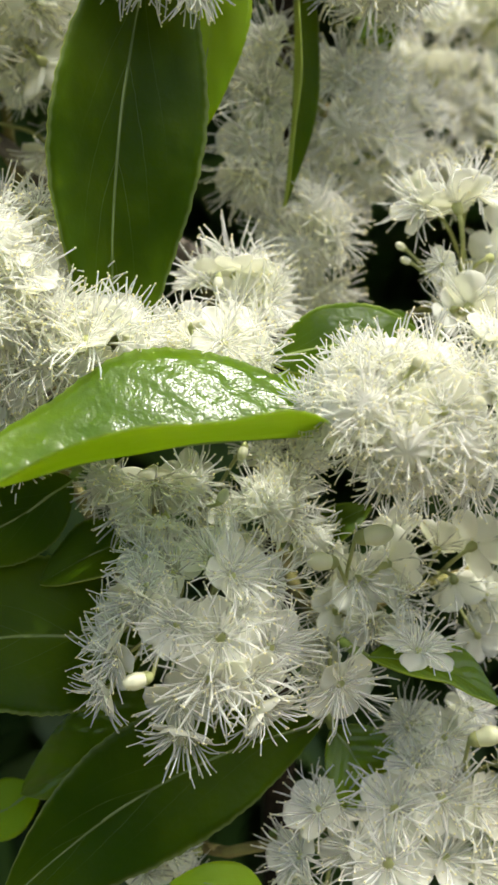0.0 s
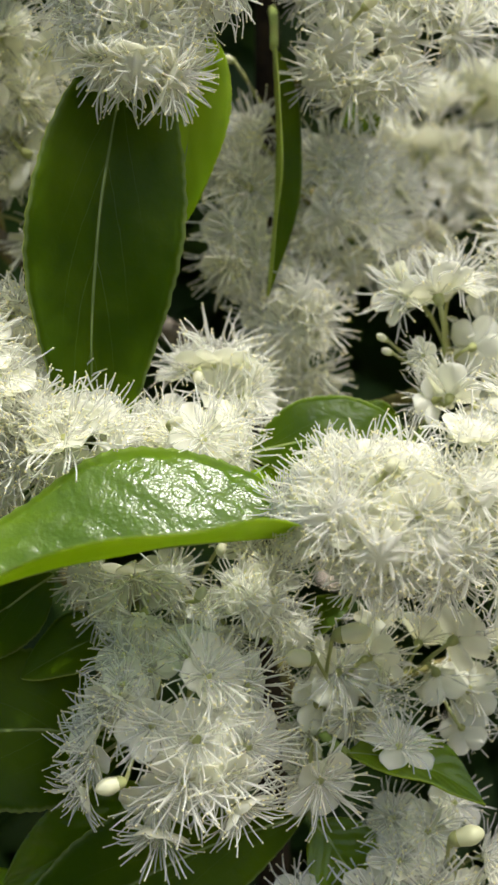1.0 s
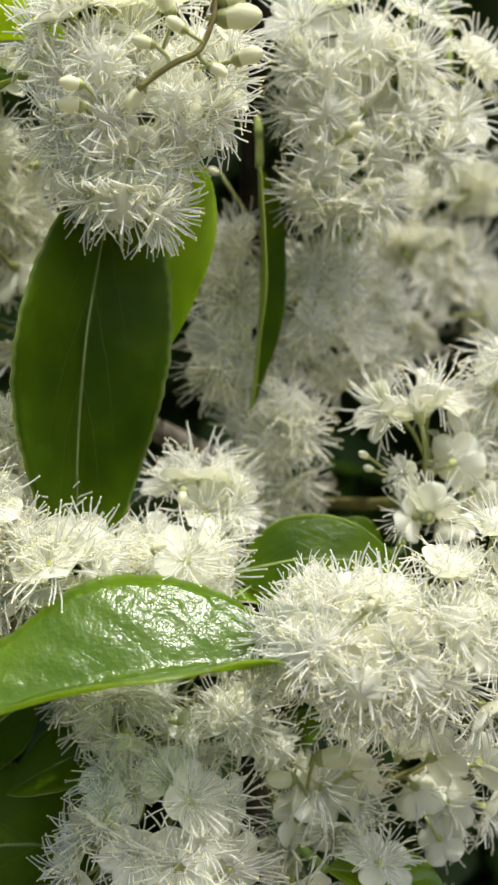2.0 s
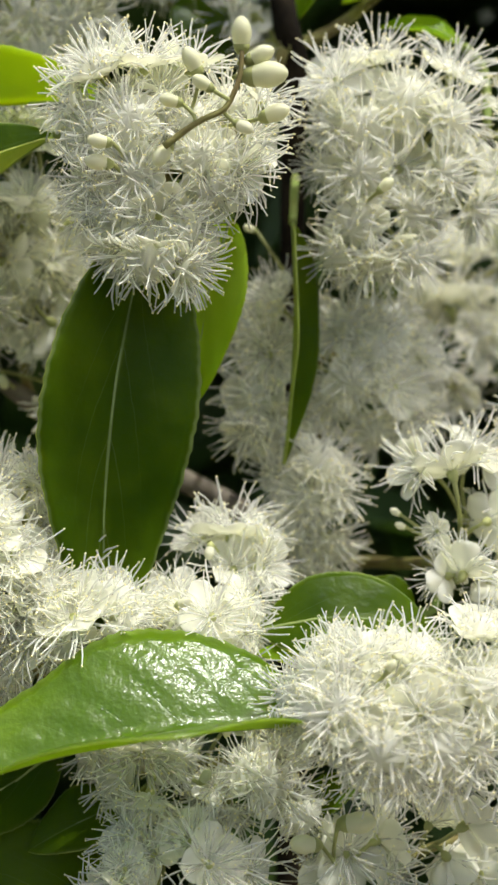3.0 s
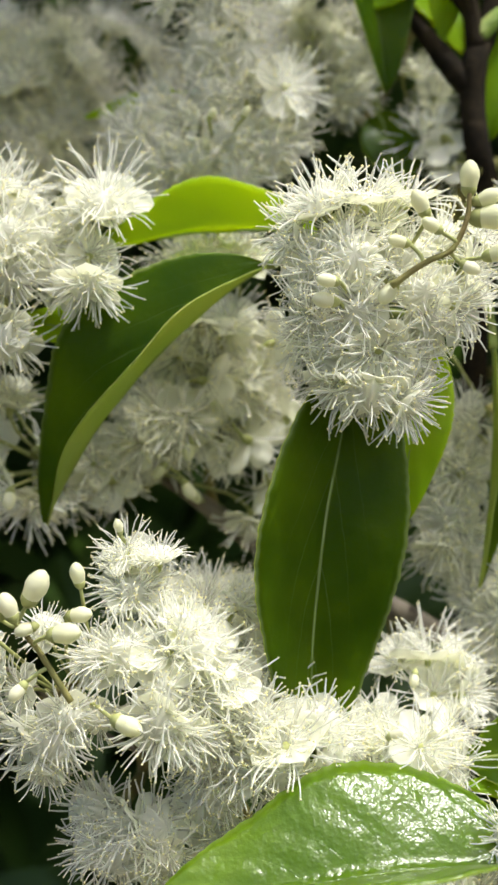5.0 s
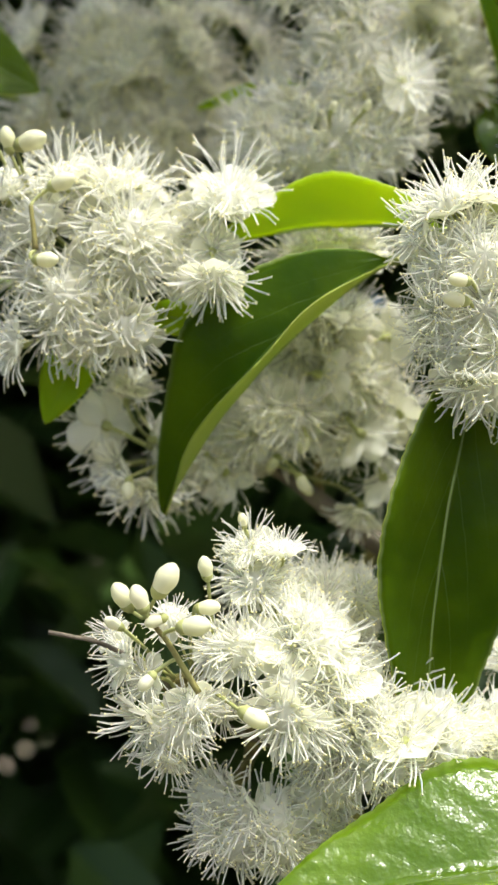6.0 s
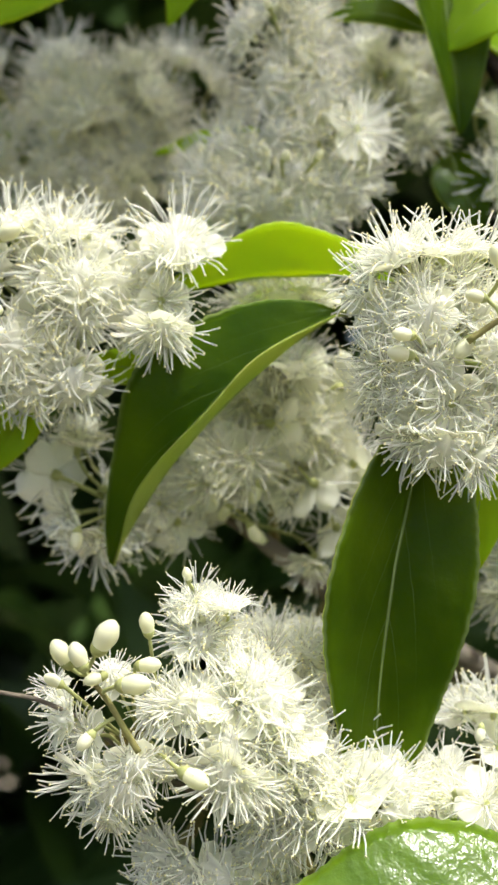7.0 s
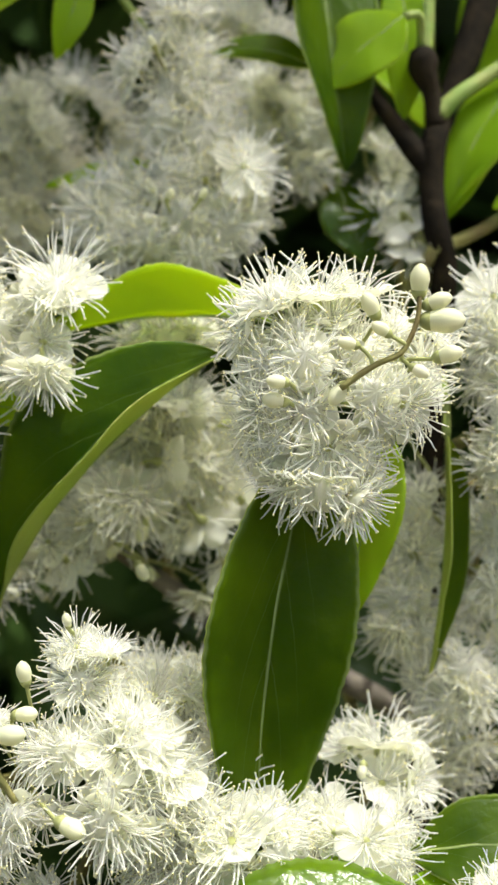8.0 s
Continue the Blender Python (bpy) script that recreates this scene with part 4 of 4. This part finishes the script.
flower_cluster("large bright white flower cluster in full sunlight",
    [(-7.3, 7.6, -33.3), (3.0, 7.2, -37.1), (13.4, -19.1, -36.9), (21.6, -19.0, -35.4), (30.5, -18.9, -33.8)],
    [(15.1, -25.0, -31.8, 4.8, 115, 20),
     (17.5, -25.0, -30.4, 4.8, 95, 15),
     (12.7, -24.0, -32.7, 4.4, 155, 20),
     (12.7, -27.0, -35.8, 4.5, 175, 35),
     (14.9, -28.0, -34.6, 5.2, 130, 60),
     (19.1, -27.0, -32.8, 5.2, 80, 50),
     (21.5, -29.0, -35.4, 5.1, -90, 70),
     (21.5, -25.0, -30.9, 4.8, 70, 25),
     (24.5, -27.0, -31.5, 5.0, 70, 40),
     (15.1, -27.0, -38.0, 4.7, -140, 50),
     (18.1, -29.0, -37.9, 4.9, -110, 65),
     (17.2, -26.0, -41.1, 4.3, -110, 25),
     (20.5, -27.0, -41.1, 4.5, -80, 35),
     (23.7, -28.0, -38.1, 4.9, -20, 60),
     (24.7, -26.0, -41.3, 4.5, -60, 35),
     (27.1, -25.0, -28.6, 4.6, 90, 25),
     (27.4, -27.0, -33.4, 5.2, 30, 50),
     (26.9, -27.0, -38.8, 4.7, -20, 50),
     (30.1, -25.0, -30.1, 4.6, 60, 30),
     (30.9, -27.0, -35.0, 4.7, 10, 40),
     (29.9, -27.0, -41.3, 4.5, -50, 30),
     (10.4, -23.0, -34.7, 3.7, 165, 15),
     (14.4, -23.0, -29.8, 3.0, 120, 20),
     (33.0, -24.0, -30.1, 4.4, 50, 30),
     # flowers beyond x 34 are out of view, added to shade the cluster below
     (35.5, -26.0, -32.8, 5.0, 30, 40),
     (36.2, -25.0, -38.4, 5.2, -10, 45),
     (39.4, -25.0, -30.6, 5.0, 60, 35),
     (40.6, -24.0, -35.9, 5.2, 20, 40),
     (34.2, -26.0, -42.6, 4.8, -50, 40),
     (39.8, -25.0, -41.8, 5.0, -40, 35),
     (44.0, -23.0, -33.0, 4.8, 30, 30),
     (44.8, -23.0, -39.2, 4.8, -20, 30),
     (31.8, -23.0, -25.1, 4.2, 80, 20)],
    buds=[(18.8, -30.0, -30.9, 1.4, 60)])
flower_cluster("shaded white flowers showing smooth cupped petals and a round bud",
    [(13.1, 25.0, -49.4), (13.4, 21.5, -55.5), (13.8, -7.9, -57.5), (21.9, -6.9, -55.3), (30.5, -5.9, -52.9)],
    [(16.7, -15.0, -52.1, 5.6, -30, 75),
     (20.3, -14.0, -50.2, 5.1, 20, -24),
     (21.4, -14.0, -54.1, 4.6, 0, 30),
     (14.3, -13.0, -50.7, 4.1, 170, -25),
     (18.0, -14.0, -56.8, 4.6, -90, 50),
     (21.8, -18.0, -57.6, 4.9, 80, 20),
     (14.3, -19.0, -61.4, 5.6, -40, 66),
     (13.7, -13.0, -55.2, 4.3, 180, -44),
     (13.1, -13.0, -59.1, 4.3, 200, 40),
     (26.7, -13.0, -53.4, 4.6, -60, -25),
     (28.4, -15.0, -48.6, 5.1, 20, -32),
     (25.0, -13.0, -48.8, 4.3, 60, -23),
     (30.4, -12.0, -54.9, 4.4, -20, -28),
     (12.2, -15.0, -61.3, 3.7, 170, 30),
     (29.6, -11.0, -59.1, 3.9, -40, -48),
     (33.3, -14.0, -50.1, 4.8, 0, -36),
     (20.5, -13.0, -47.0, 3.8, 90, -43),
     (34.5, -12.0, -56.2, 4.4, -30, 30)],
    buds=[(16.9, -21.0, -46.7, 3.5, 10), (12.3, -19.0, -49.3, 3.1, 170)],
    airy=True)
flower_cluster("shaded white flower cluster low on the shrub",
    [(13.3, 30.0, -72.7), (7.4, 24.6, -79.0), (1.4, -6.8, -81.3), (19.2, -8.1, -77.6), (29.3, -8.8, -75.4)],
    [(11.6, -16.0, -73.8, 5.0, 140, 35),
     (14.2, -15.0, -73.8, 4.0, 70, 40),
     (9.7, -15.0, -79.2, 4.8, 170, 35),
     (19.6, -16.0, -74.3, 5.8, 110, 60),
     (24.7, -16.0, -73.4, 6.1, 70, 54),
     (22.1, -15.0, -70.2, 4.5, 100, 35),
     (28.6, -16.0, -74.7, 5.3, 20, 45),
     (18.4, -19.0, -78.5, 5.9, 100, 65),
     (24.9, -17.0, -78.7, 5.7, 60, 39),
     (15.1, -16.0, -78.5, 4.7, 160, 55),
     (28.6, -16.0, -81.0, 5.3, 10, 50),
     (25.2, -14.0, -67.9, 4.8, 90, 50),
     (28.4, -13.0, -65.5, 4.1, 60, 40),
     (21.5, -13.0, -66.9, 4.3, 130, 38),
     (11.7, -16.0, -82.9, 5.3, -150, 38),
     (19.5, -16.0, -84.5, 5.3, -90, 50),
     (26.9, -16.0, -84.9, 5.3, -60, 40),
     (31.5, -14.0, -71.1, 4.6, 20, 40),
     (33.2, -16.0, -76.1, 4.7, 0, 58),
     (32.6, -16.0, -82.4, 4.7, -10, 45),
     (-4.6, -12.0, -80.9, 4.1, 60, 50),
     (-1.8, -12.0, -79.3, 3.3, 50, 35),
     (-0.2, -12.0, -82.3, 3.3, 20, 40)],
    buds=[(27.0, -22.0, -65.6, 3.3, 20)],
    airy=True)
flower_cluster("distant dull brownish flower cluster in deep shade",
    [(13.3, 15.4, 5.6), (24.9, 36.0, 5.3), (36.5, 30.7, 9.0), (37.5, 30.8, 2.2), (38.4, 31.0, -4.3)],
    [(33.4, 24.0, 5.9, 7.9, 100, -29),
     (38.5, 24.0, 1.6, 8.3, 0, 60),
     (42.9, 24.0, 3.1, 7.9, 20, 40),
     (28.6, 22.0, 6.7, 5.0, 150, 40),
     (34.0, 24.0, -6.2, 6.5, -110, 50),
     (44.4, 24.0, -4.1, 7.2, 0, -34),
     (42.2, 24.0, 12.9, 7.9, 60, -26),
     (35.6, 24.0, 12.2, 7.2, 110, 40)])
flower_cluster("cream white flower cluster half hidden behind leaves",
    [(-18.1, 7.8, -7.1), (-18.1, 22.6, -8.3), (-18.2, 11.5, -5.6), (-18.7, 9.2, 4.9), (-19.3, 6.7, 16.8)],
    [(-26.2, 3.0, 6.5, 5.9, 150, 59),
     (-21.9, 3.0, 7.1, 5.6, 90, 60),
     (-25.0, 3.0, 2.1, 5.9, 190, 60),
     (-20.0, 3.0, 3.4, 5.6, 20, 55),
     (-16.2, 2.0, 5.8, 5.3, 60, 50),
     (-26.8, 3.0, -0.4, 5.3, 200, 52),
     (-22.5, 3.0, -0.4, 5.3, -100, 50),
     (-16.9, 3.0, 0.9, 5.3, -30, 50),
     (-13.0, 0.0, 8.0, 4.6, 40, 40),
     (-13.9, 4.0, 2.9, 4.7, 10, 40),
     (-11.3, 2.0, 4.5, 4.3, 60, 47),
     (-27.6, 4.0, 11.0, 5.3, 130, 54),
     (-23.2, 3.0, 12.1, 5.6, 110, 40),
     (-17.9, 0.0, 10.4, 5.2, 80, 40),
     (-15.3, -2.0, 13.8, 4.8, 60, 51),
     (-17.8, -1.0, 21.8, 5.1, 100, 30),
     (-20.3, 0.0, 20.8, 4.3, 140, 59),
     (-14.1, -2.0, 20.4, 4.5, 60, 40)],
    buds=[(-26.3, 0.0, 0.1, 2.2, 200), (-23.0, 0.0, -3.0, 2.1, -120), (-19.3, 3.0, -5.6, 2.1, -60)],
    airy=True)
flower_cluster("white flowers in half shade behind a bright cluster",
    [(-11.1, 10.0, -12.1), (-13.4, 21.3, -18.6), (-15.6, 6.6, -21.0), (-18.3, 1.0, -18.0), (-22.5, -8.0, -13.2)],
    [(-20.5, -3.0, -15.5, 5.4, 100, 30),
     (-17.1, -2.0, -16.2, 5.1, 60, 25),
     (-14.8, -1.0, -17.5, 4.8, 30, 40),
     (-18.8, -3.0, -19.7, 5.7, 120, 60),
     (-14.0, -3.0, -20.9, 5.4, 0, 60),
     (-24.2, -2.0, -16.2, 5.1, 130, 37),
     (-13.6, -1.0, -15.7, 3.6, 70, 53),
     (-15.3, -2.0, -23.3, 4.8, -20, 50),
     (-13.0, -1.0, -24.1, 4.2, 0, 40),
     (-20.7, -19.0, -11.0, 3.2, 95, 15),
     (-23.9, -18.0, -10.5, 3.7, 100, 40),
     (-23.5, -17.0, -13.6, 4.7, 110, 58)],
    buds=[(-24.5, -19.0, -8.4, 1.6, 100)])

# ---- leaves near the camera ----
leaf("broad dark green leaf with a pale midrib hanging downward", (-1.85, -13.0, 9.5), (-6.55, -13.0, -33.2), 15.6, (0.5, -1, 0.0), 20, 1.0, (-2.1, -12.0, 8.7), 0.0, 0.051)
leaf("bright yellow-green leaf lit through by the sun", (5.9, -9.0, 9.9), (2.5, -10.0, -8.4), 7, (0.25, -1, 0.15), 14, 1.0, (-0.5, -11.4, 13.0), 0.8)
leaf("glossy green leaf with sunlit toothed edge and folded blade", (13.3, -23.0, -37.4), (-22.0, -28.0, -42.5), 19.4, (0.15, -0.29, 0.94), 43, 2.0, (13.4, -19.1, -36.9), 0.35, 0.0, 0.74)
leaf("dark green folded leaf with a pale curled underside", (-11.3, -12.0, 17.5), (-33.9, -7.0, -8.6), 17.5, (-0.56, -0.66, 0.51), 51, 3.6, (-0.5, -11.4, 13.0), 0.0)
leaf("narrow dark leaf hanging edge-on before pale flowers", (12.4, -5.0, 10.1), (11.3, -3.0, -15.0), 5.6, (0.85, -0.55, 0), 46, 0.6, (13.2, 6.0, 17.2), 0.0)
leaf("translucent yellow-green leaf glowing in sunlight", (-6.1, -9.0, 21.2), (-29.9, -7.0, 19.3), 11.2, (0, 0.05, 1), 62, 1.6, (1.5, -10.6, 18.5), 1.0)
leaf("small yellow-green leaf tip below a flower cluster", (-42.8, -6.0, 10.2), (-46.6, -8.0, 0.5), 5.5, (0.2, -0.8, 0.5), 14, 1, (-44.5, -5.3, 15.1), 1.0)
leaf("small green leaf mostly hidden by flowers", (-25.5, -6.0, 11.4), (-40.0, -5.0, 12.5), 5, (0, -0.8, 0.6), 10, 1, (-28.9, -1.4, 17.5), 0.5)
leaf("green leaf end beside a bright cluster", (-60.9, -4.0, 18.4), (-53.3, -5.0, 11.5), 6, (0, -0.9, 0.4), 10, 1, (-48.1, -5.3, 13.9), 0.4)
leaf("dark green leaf in shade behind the flowers", (-67.6, 5.0, 43.3), (-51.5, 4.0, 39.3), 10, (0, -0.9, 0.3), 10, 2, (-54.6, 28.9, 43.9), 0.0)
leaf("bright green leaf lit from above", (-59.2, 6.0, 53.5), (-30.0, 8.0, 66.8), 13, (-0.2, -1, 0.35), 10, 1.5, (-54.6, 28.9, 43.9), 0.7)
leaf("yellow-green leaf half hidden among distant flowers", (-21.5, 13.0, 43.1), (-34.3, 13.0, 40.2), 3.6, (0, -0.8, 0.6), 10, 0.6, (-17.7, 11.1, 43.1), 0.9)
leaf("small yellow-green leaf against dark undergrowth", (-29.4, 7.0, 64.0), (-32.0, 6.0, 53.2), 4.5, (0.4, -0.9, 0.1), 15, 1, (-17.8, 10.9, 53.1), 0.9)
leaf("dark green leaf lying between two flower clusters", (8.2, -13.0, -30.7), (26.7, -12.0, -31.9), 9.5, (0, -0.75, 0.65), 12, 2.5, (11.4, -13.9, -36.9), 0.15)
leaf("small rounded green leaf behind flowers", (24.0, -9.0, -29.7), (18.2, -9.0, -26.6), 4.5, (0, -0.8, 0.6), 10, 1, (27.9, -1.6, -25.0), 0.2)
leaf("yellow-green leaf edge showing between flowers", (18.2, -13.0, -32.4), (8.0, -15.0, -32.4), 3.5, (0, -0.8, 0.6), 10, 0.6, (18.4, -19.1, -36.0), 1.0)
leaf("small yellow-green leaf showing between flowers", (4.2, -15.0, -31.6), (-0.6, -14.0, -31.5), 3, (0, -0.8, 0.6), 10, 0.6, (3.1, -7.3, -31.3), 0.9)
leaf("large dark green leaf with a lit rim low on the shrub", (13.4, -12.0, -66.6), (-18.6, -16.0, -82.1), 13.2, (0.05, -1, 0.12), 8, 1.0, (13.8, -7.9, -57.5), 0.0, 0.08, 1.1)
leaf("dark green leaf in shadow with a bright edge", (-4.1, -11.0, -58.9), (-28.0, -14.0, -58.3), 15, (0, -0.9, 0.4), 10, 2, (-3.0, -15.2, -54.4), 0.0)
leaf("small dark green leaf with sunlit rim", (-3.8, -11.0, -47.4), (-14.1, -13.0, -51.7), 6.5, (-0.2, -0.8, 0.6), 20, 1, (-4.8, -7.6, -44.9), 0.0)
leaf("green leaf dappled by flower shadows", (-2.0, -10.0, -64.0), (-16.9, -10.0, -73.4), 9.0, (0.2, -0.9, 0.3), 12, 1.5, (-1.1, -15.7, -55.3), 0.3)
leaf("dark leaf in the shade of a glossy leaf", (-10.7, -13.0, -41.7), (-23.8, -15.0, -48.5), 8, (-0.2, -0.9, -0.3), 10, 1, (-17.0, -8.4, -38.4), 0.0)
leaf("bright green leaf tip in sun", (7.0, -19.0, -82.0), (-2.5, -19.0, -79.2), 4.6, (0, -0.7, 0.7), 12, 1, (8.5, -7.3, -79.8), 0.6)
leaf("green leaf end in half shade", (-15.5, -6.0, -74.5), (-23.1, -6.0, -78.9), 6, (0, -0.8, 0.6), 10, 1, (1.4, -6.8, -81.3), 0.5)
leaf("glossy leaf with a bright sky reflection", (16.8, -17.0, -59.1), (29.5, -19.0, -63.9), 7.5, (0.1, -0.38, 0.92), 22, 1.5, (15.4, -7.7, -57.1), 0.3)
leaf("green leaf under shaded flowers", (14.1, -13.0, -67.1), (20.5, -12.0, -76.5), 8, (0.1, -0.9, 0.4), 12, 1, (13.8, -7.9, -57.5), 0.35)
leaf("dark green leaf between flower clusters", (11.7, -12.0, -49.1), (18.7, -11.0, -45.3), 3.6, (0, -0.8, 0.5), 12, 1, (10.5, -6.4, -45.3), 0.0)
leaf("green leaf folded along its midrib beside the stem", (-2.1, 7.0, 70.3), (1.8, 4.0, 40.1), 11.5, (0.45, -0.85, 0.25), 28, 2, (11.3, 8.0, 66.2), 0.2)
leaf("narrow dark green leaf behind pale flowers", (-1.8, 7.0, 53.0), (-14.3, 7.0, 54.5), 4.5, (0, -0.9, 0.5), 15, 1.2, (1.4, 10.9, 51.8), 0.0)
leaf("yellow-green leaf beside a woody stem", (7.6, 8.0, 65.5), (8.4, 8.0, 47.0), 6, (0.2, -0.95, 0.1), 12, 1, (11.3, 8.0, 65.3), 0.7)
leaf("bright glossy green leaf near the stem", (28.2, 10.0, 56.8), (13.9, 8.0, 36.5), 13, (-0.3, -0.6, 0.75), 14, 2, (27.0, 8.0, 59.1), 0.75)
# small bright leaf added to stand for a sun patch on the folded leaf
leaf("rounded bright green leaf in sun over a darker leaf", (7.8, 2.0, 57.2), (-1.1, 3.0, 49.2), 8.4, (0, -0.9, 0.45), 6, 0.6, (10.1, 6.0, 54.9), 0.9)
leaf("olive green leaf behind the woody stem", (24.2, 17.0, 69.7), (17.8, 16.0, 54.4), 9, (-0.2, -0.8, 0.6), 12, 1, (19.9, 13.0, 70.0), 0.5)
leaf("pale green leaf behind the fork of the stem", (4.8, 18.0, 59.2), (14.8, 17.0, 46.9), 9, (0.2, -0.7, 0.7), 12, 1, (-0.7, 13.8, 51.5), 0.6)
leaf("bright green leaf catching the sun", (21.1, 9.0, 51.8), (13.7, 8.0, 35.5), 8, (-0.3, -0.8, 0.5), 14, 1.5, (20.0, 8.0, 54.0), 0.6)
leaf("glossy bright green leaf with rounded tip", (33.9, 6.0, 42.8), (18.5, 5.0, 36.5), 7.5, (0, -0.75, 0.65), 12, 1.5, (26.6, 8.0, 41.8), 0.65)
leaf("yellow-green leaf seen almost edge-on", (31.9, 4.0, 31.4), (22.6, 4.0, 33.4), 4, (0, -0.7, 0.7), 12, 1, (34.4, 3.6, 21.8), 0.8)
leaf("dark green leaf behind the main cluster", (1.3, 12.0, 40.5), (5.1, 10.0, 30.6), 7, (0, -0.9, 0.4), 12, 1, (3.6, 15.5, 47.8), 0.1)
leaf("dark green leaf behind distant flowers", (21.7, 8.0, 7.0), (24.9, 8.0, 3.9), 6, (0, -0.9, 0.4), 12, 1, (16.3, 8.4, 10.4), 0.0)
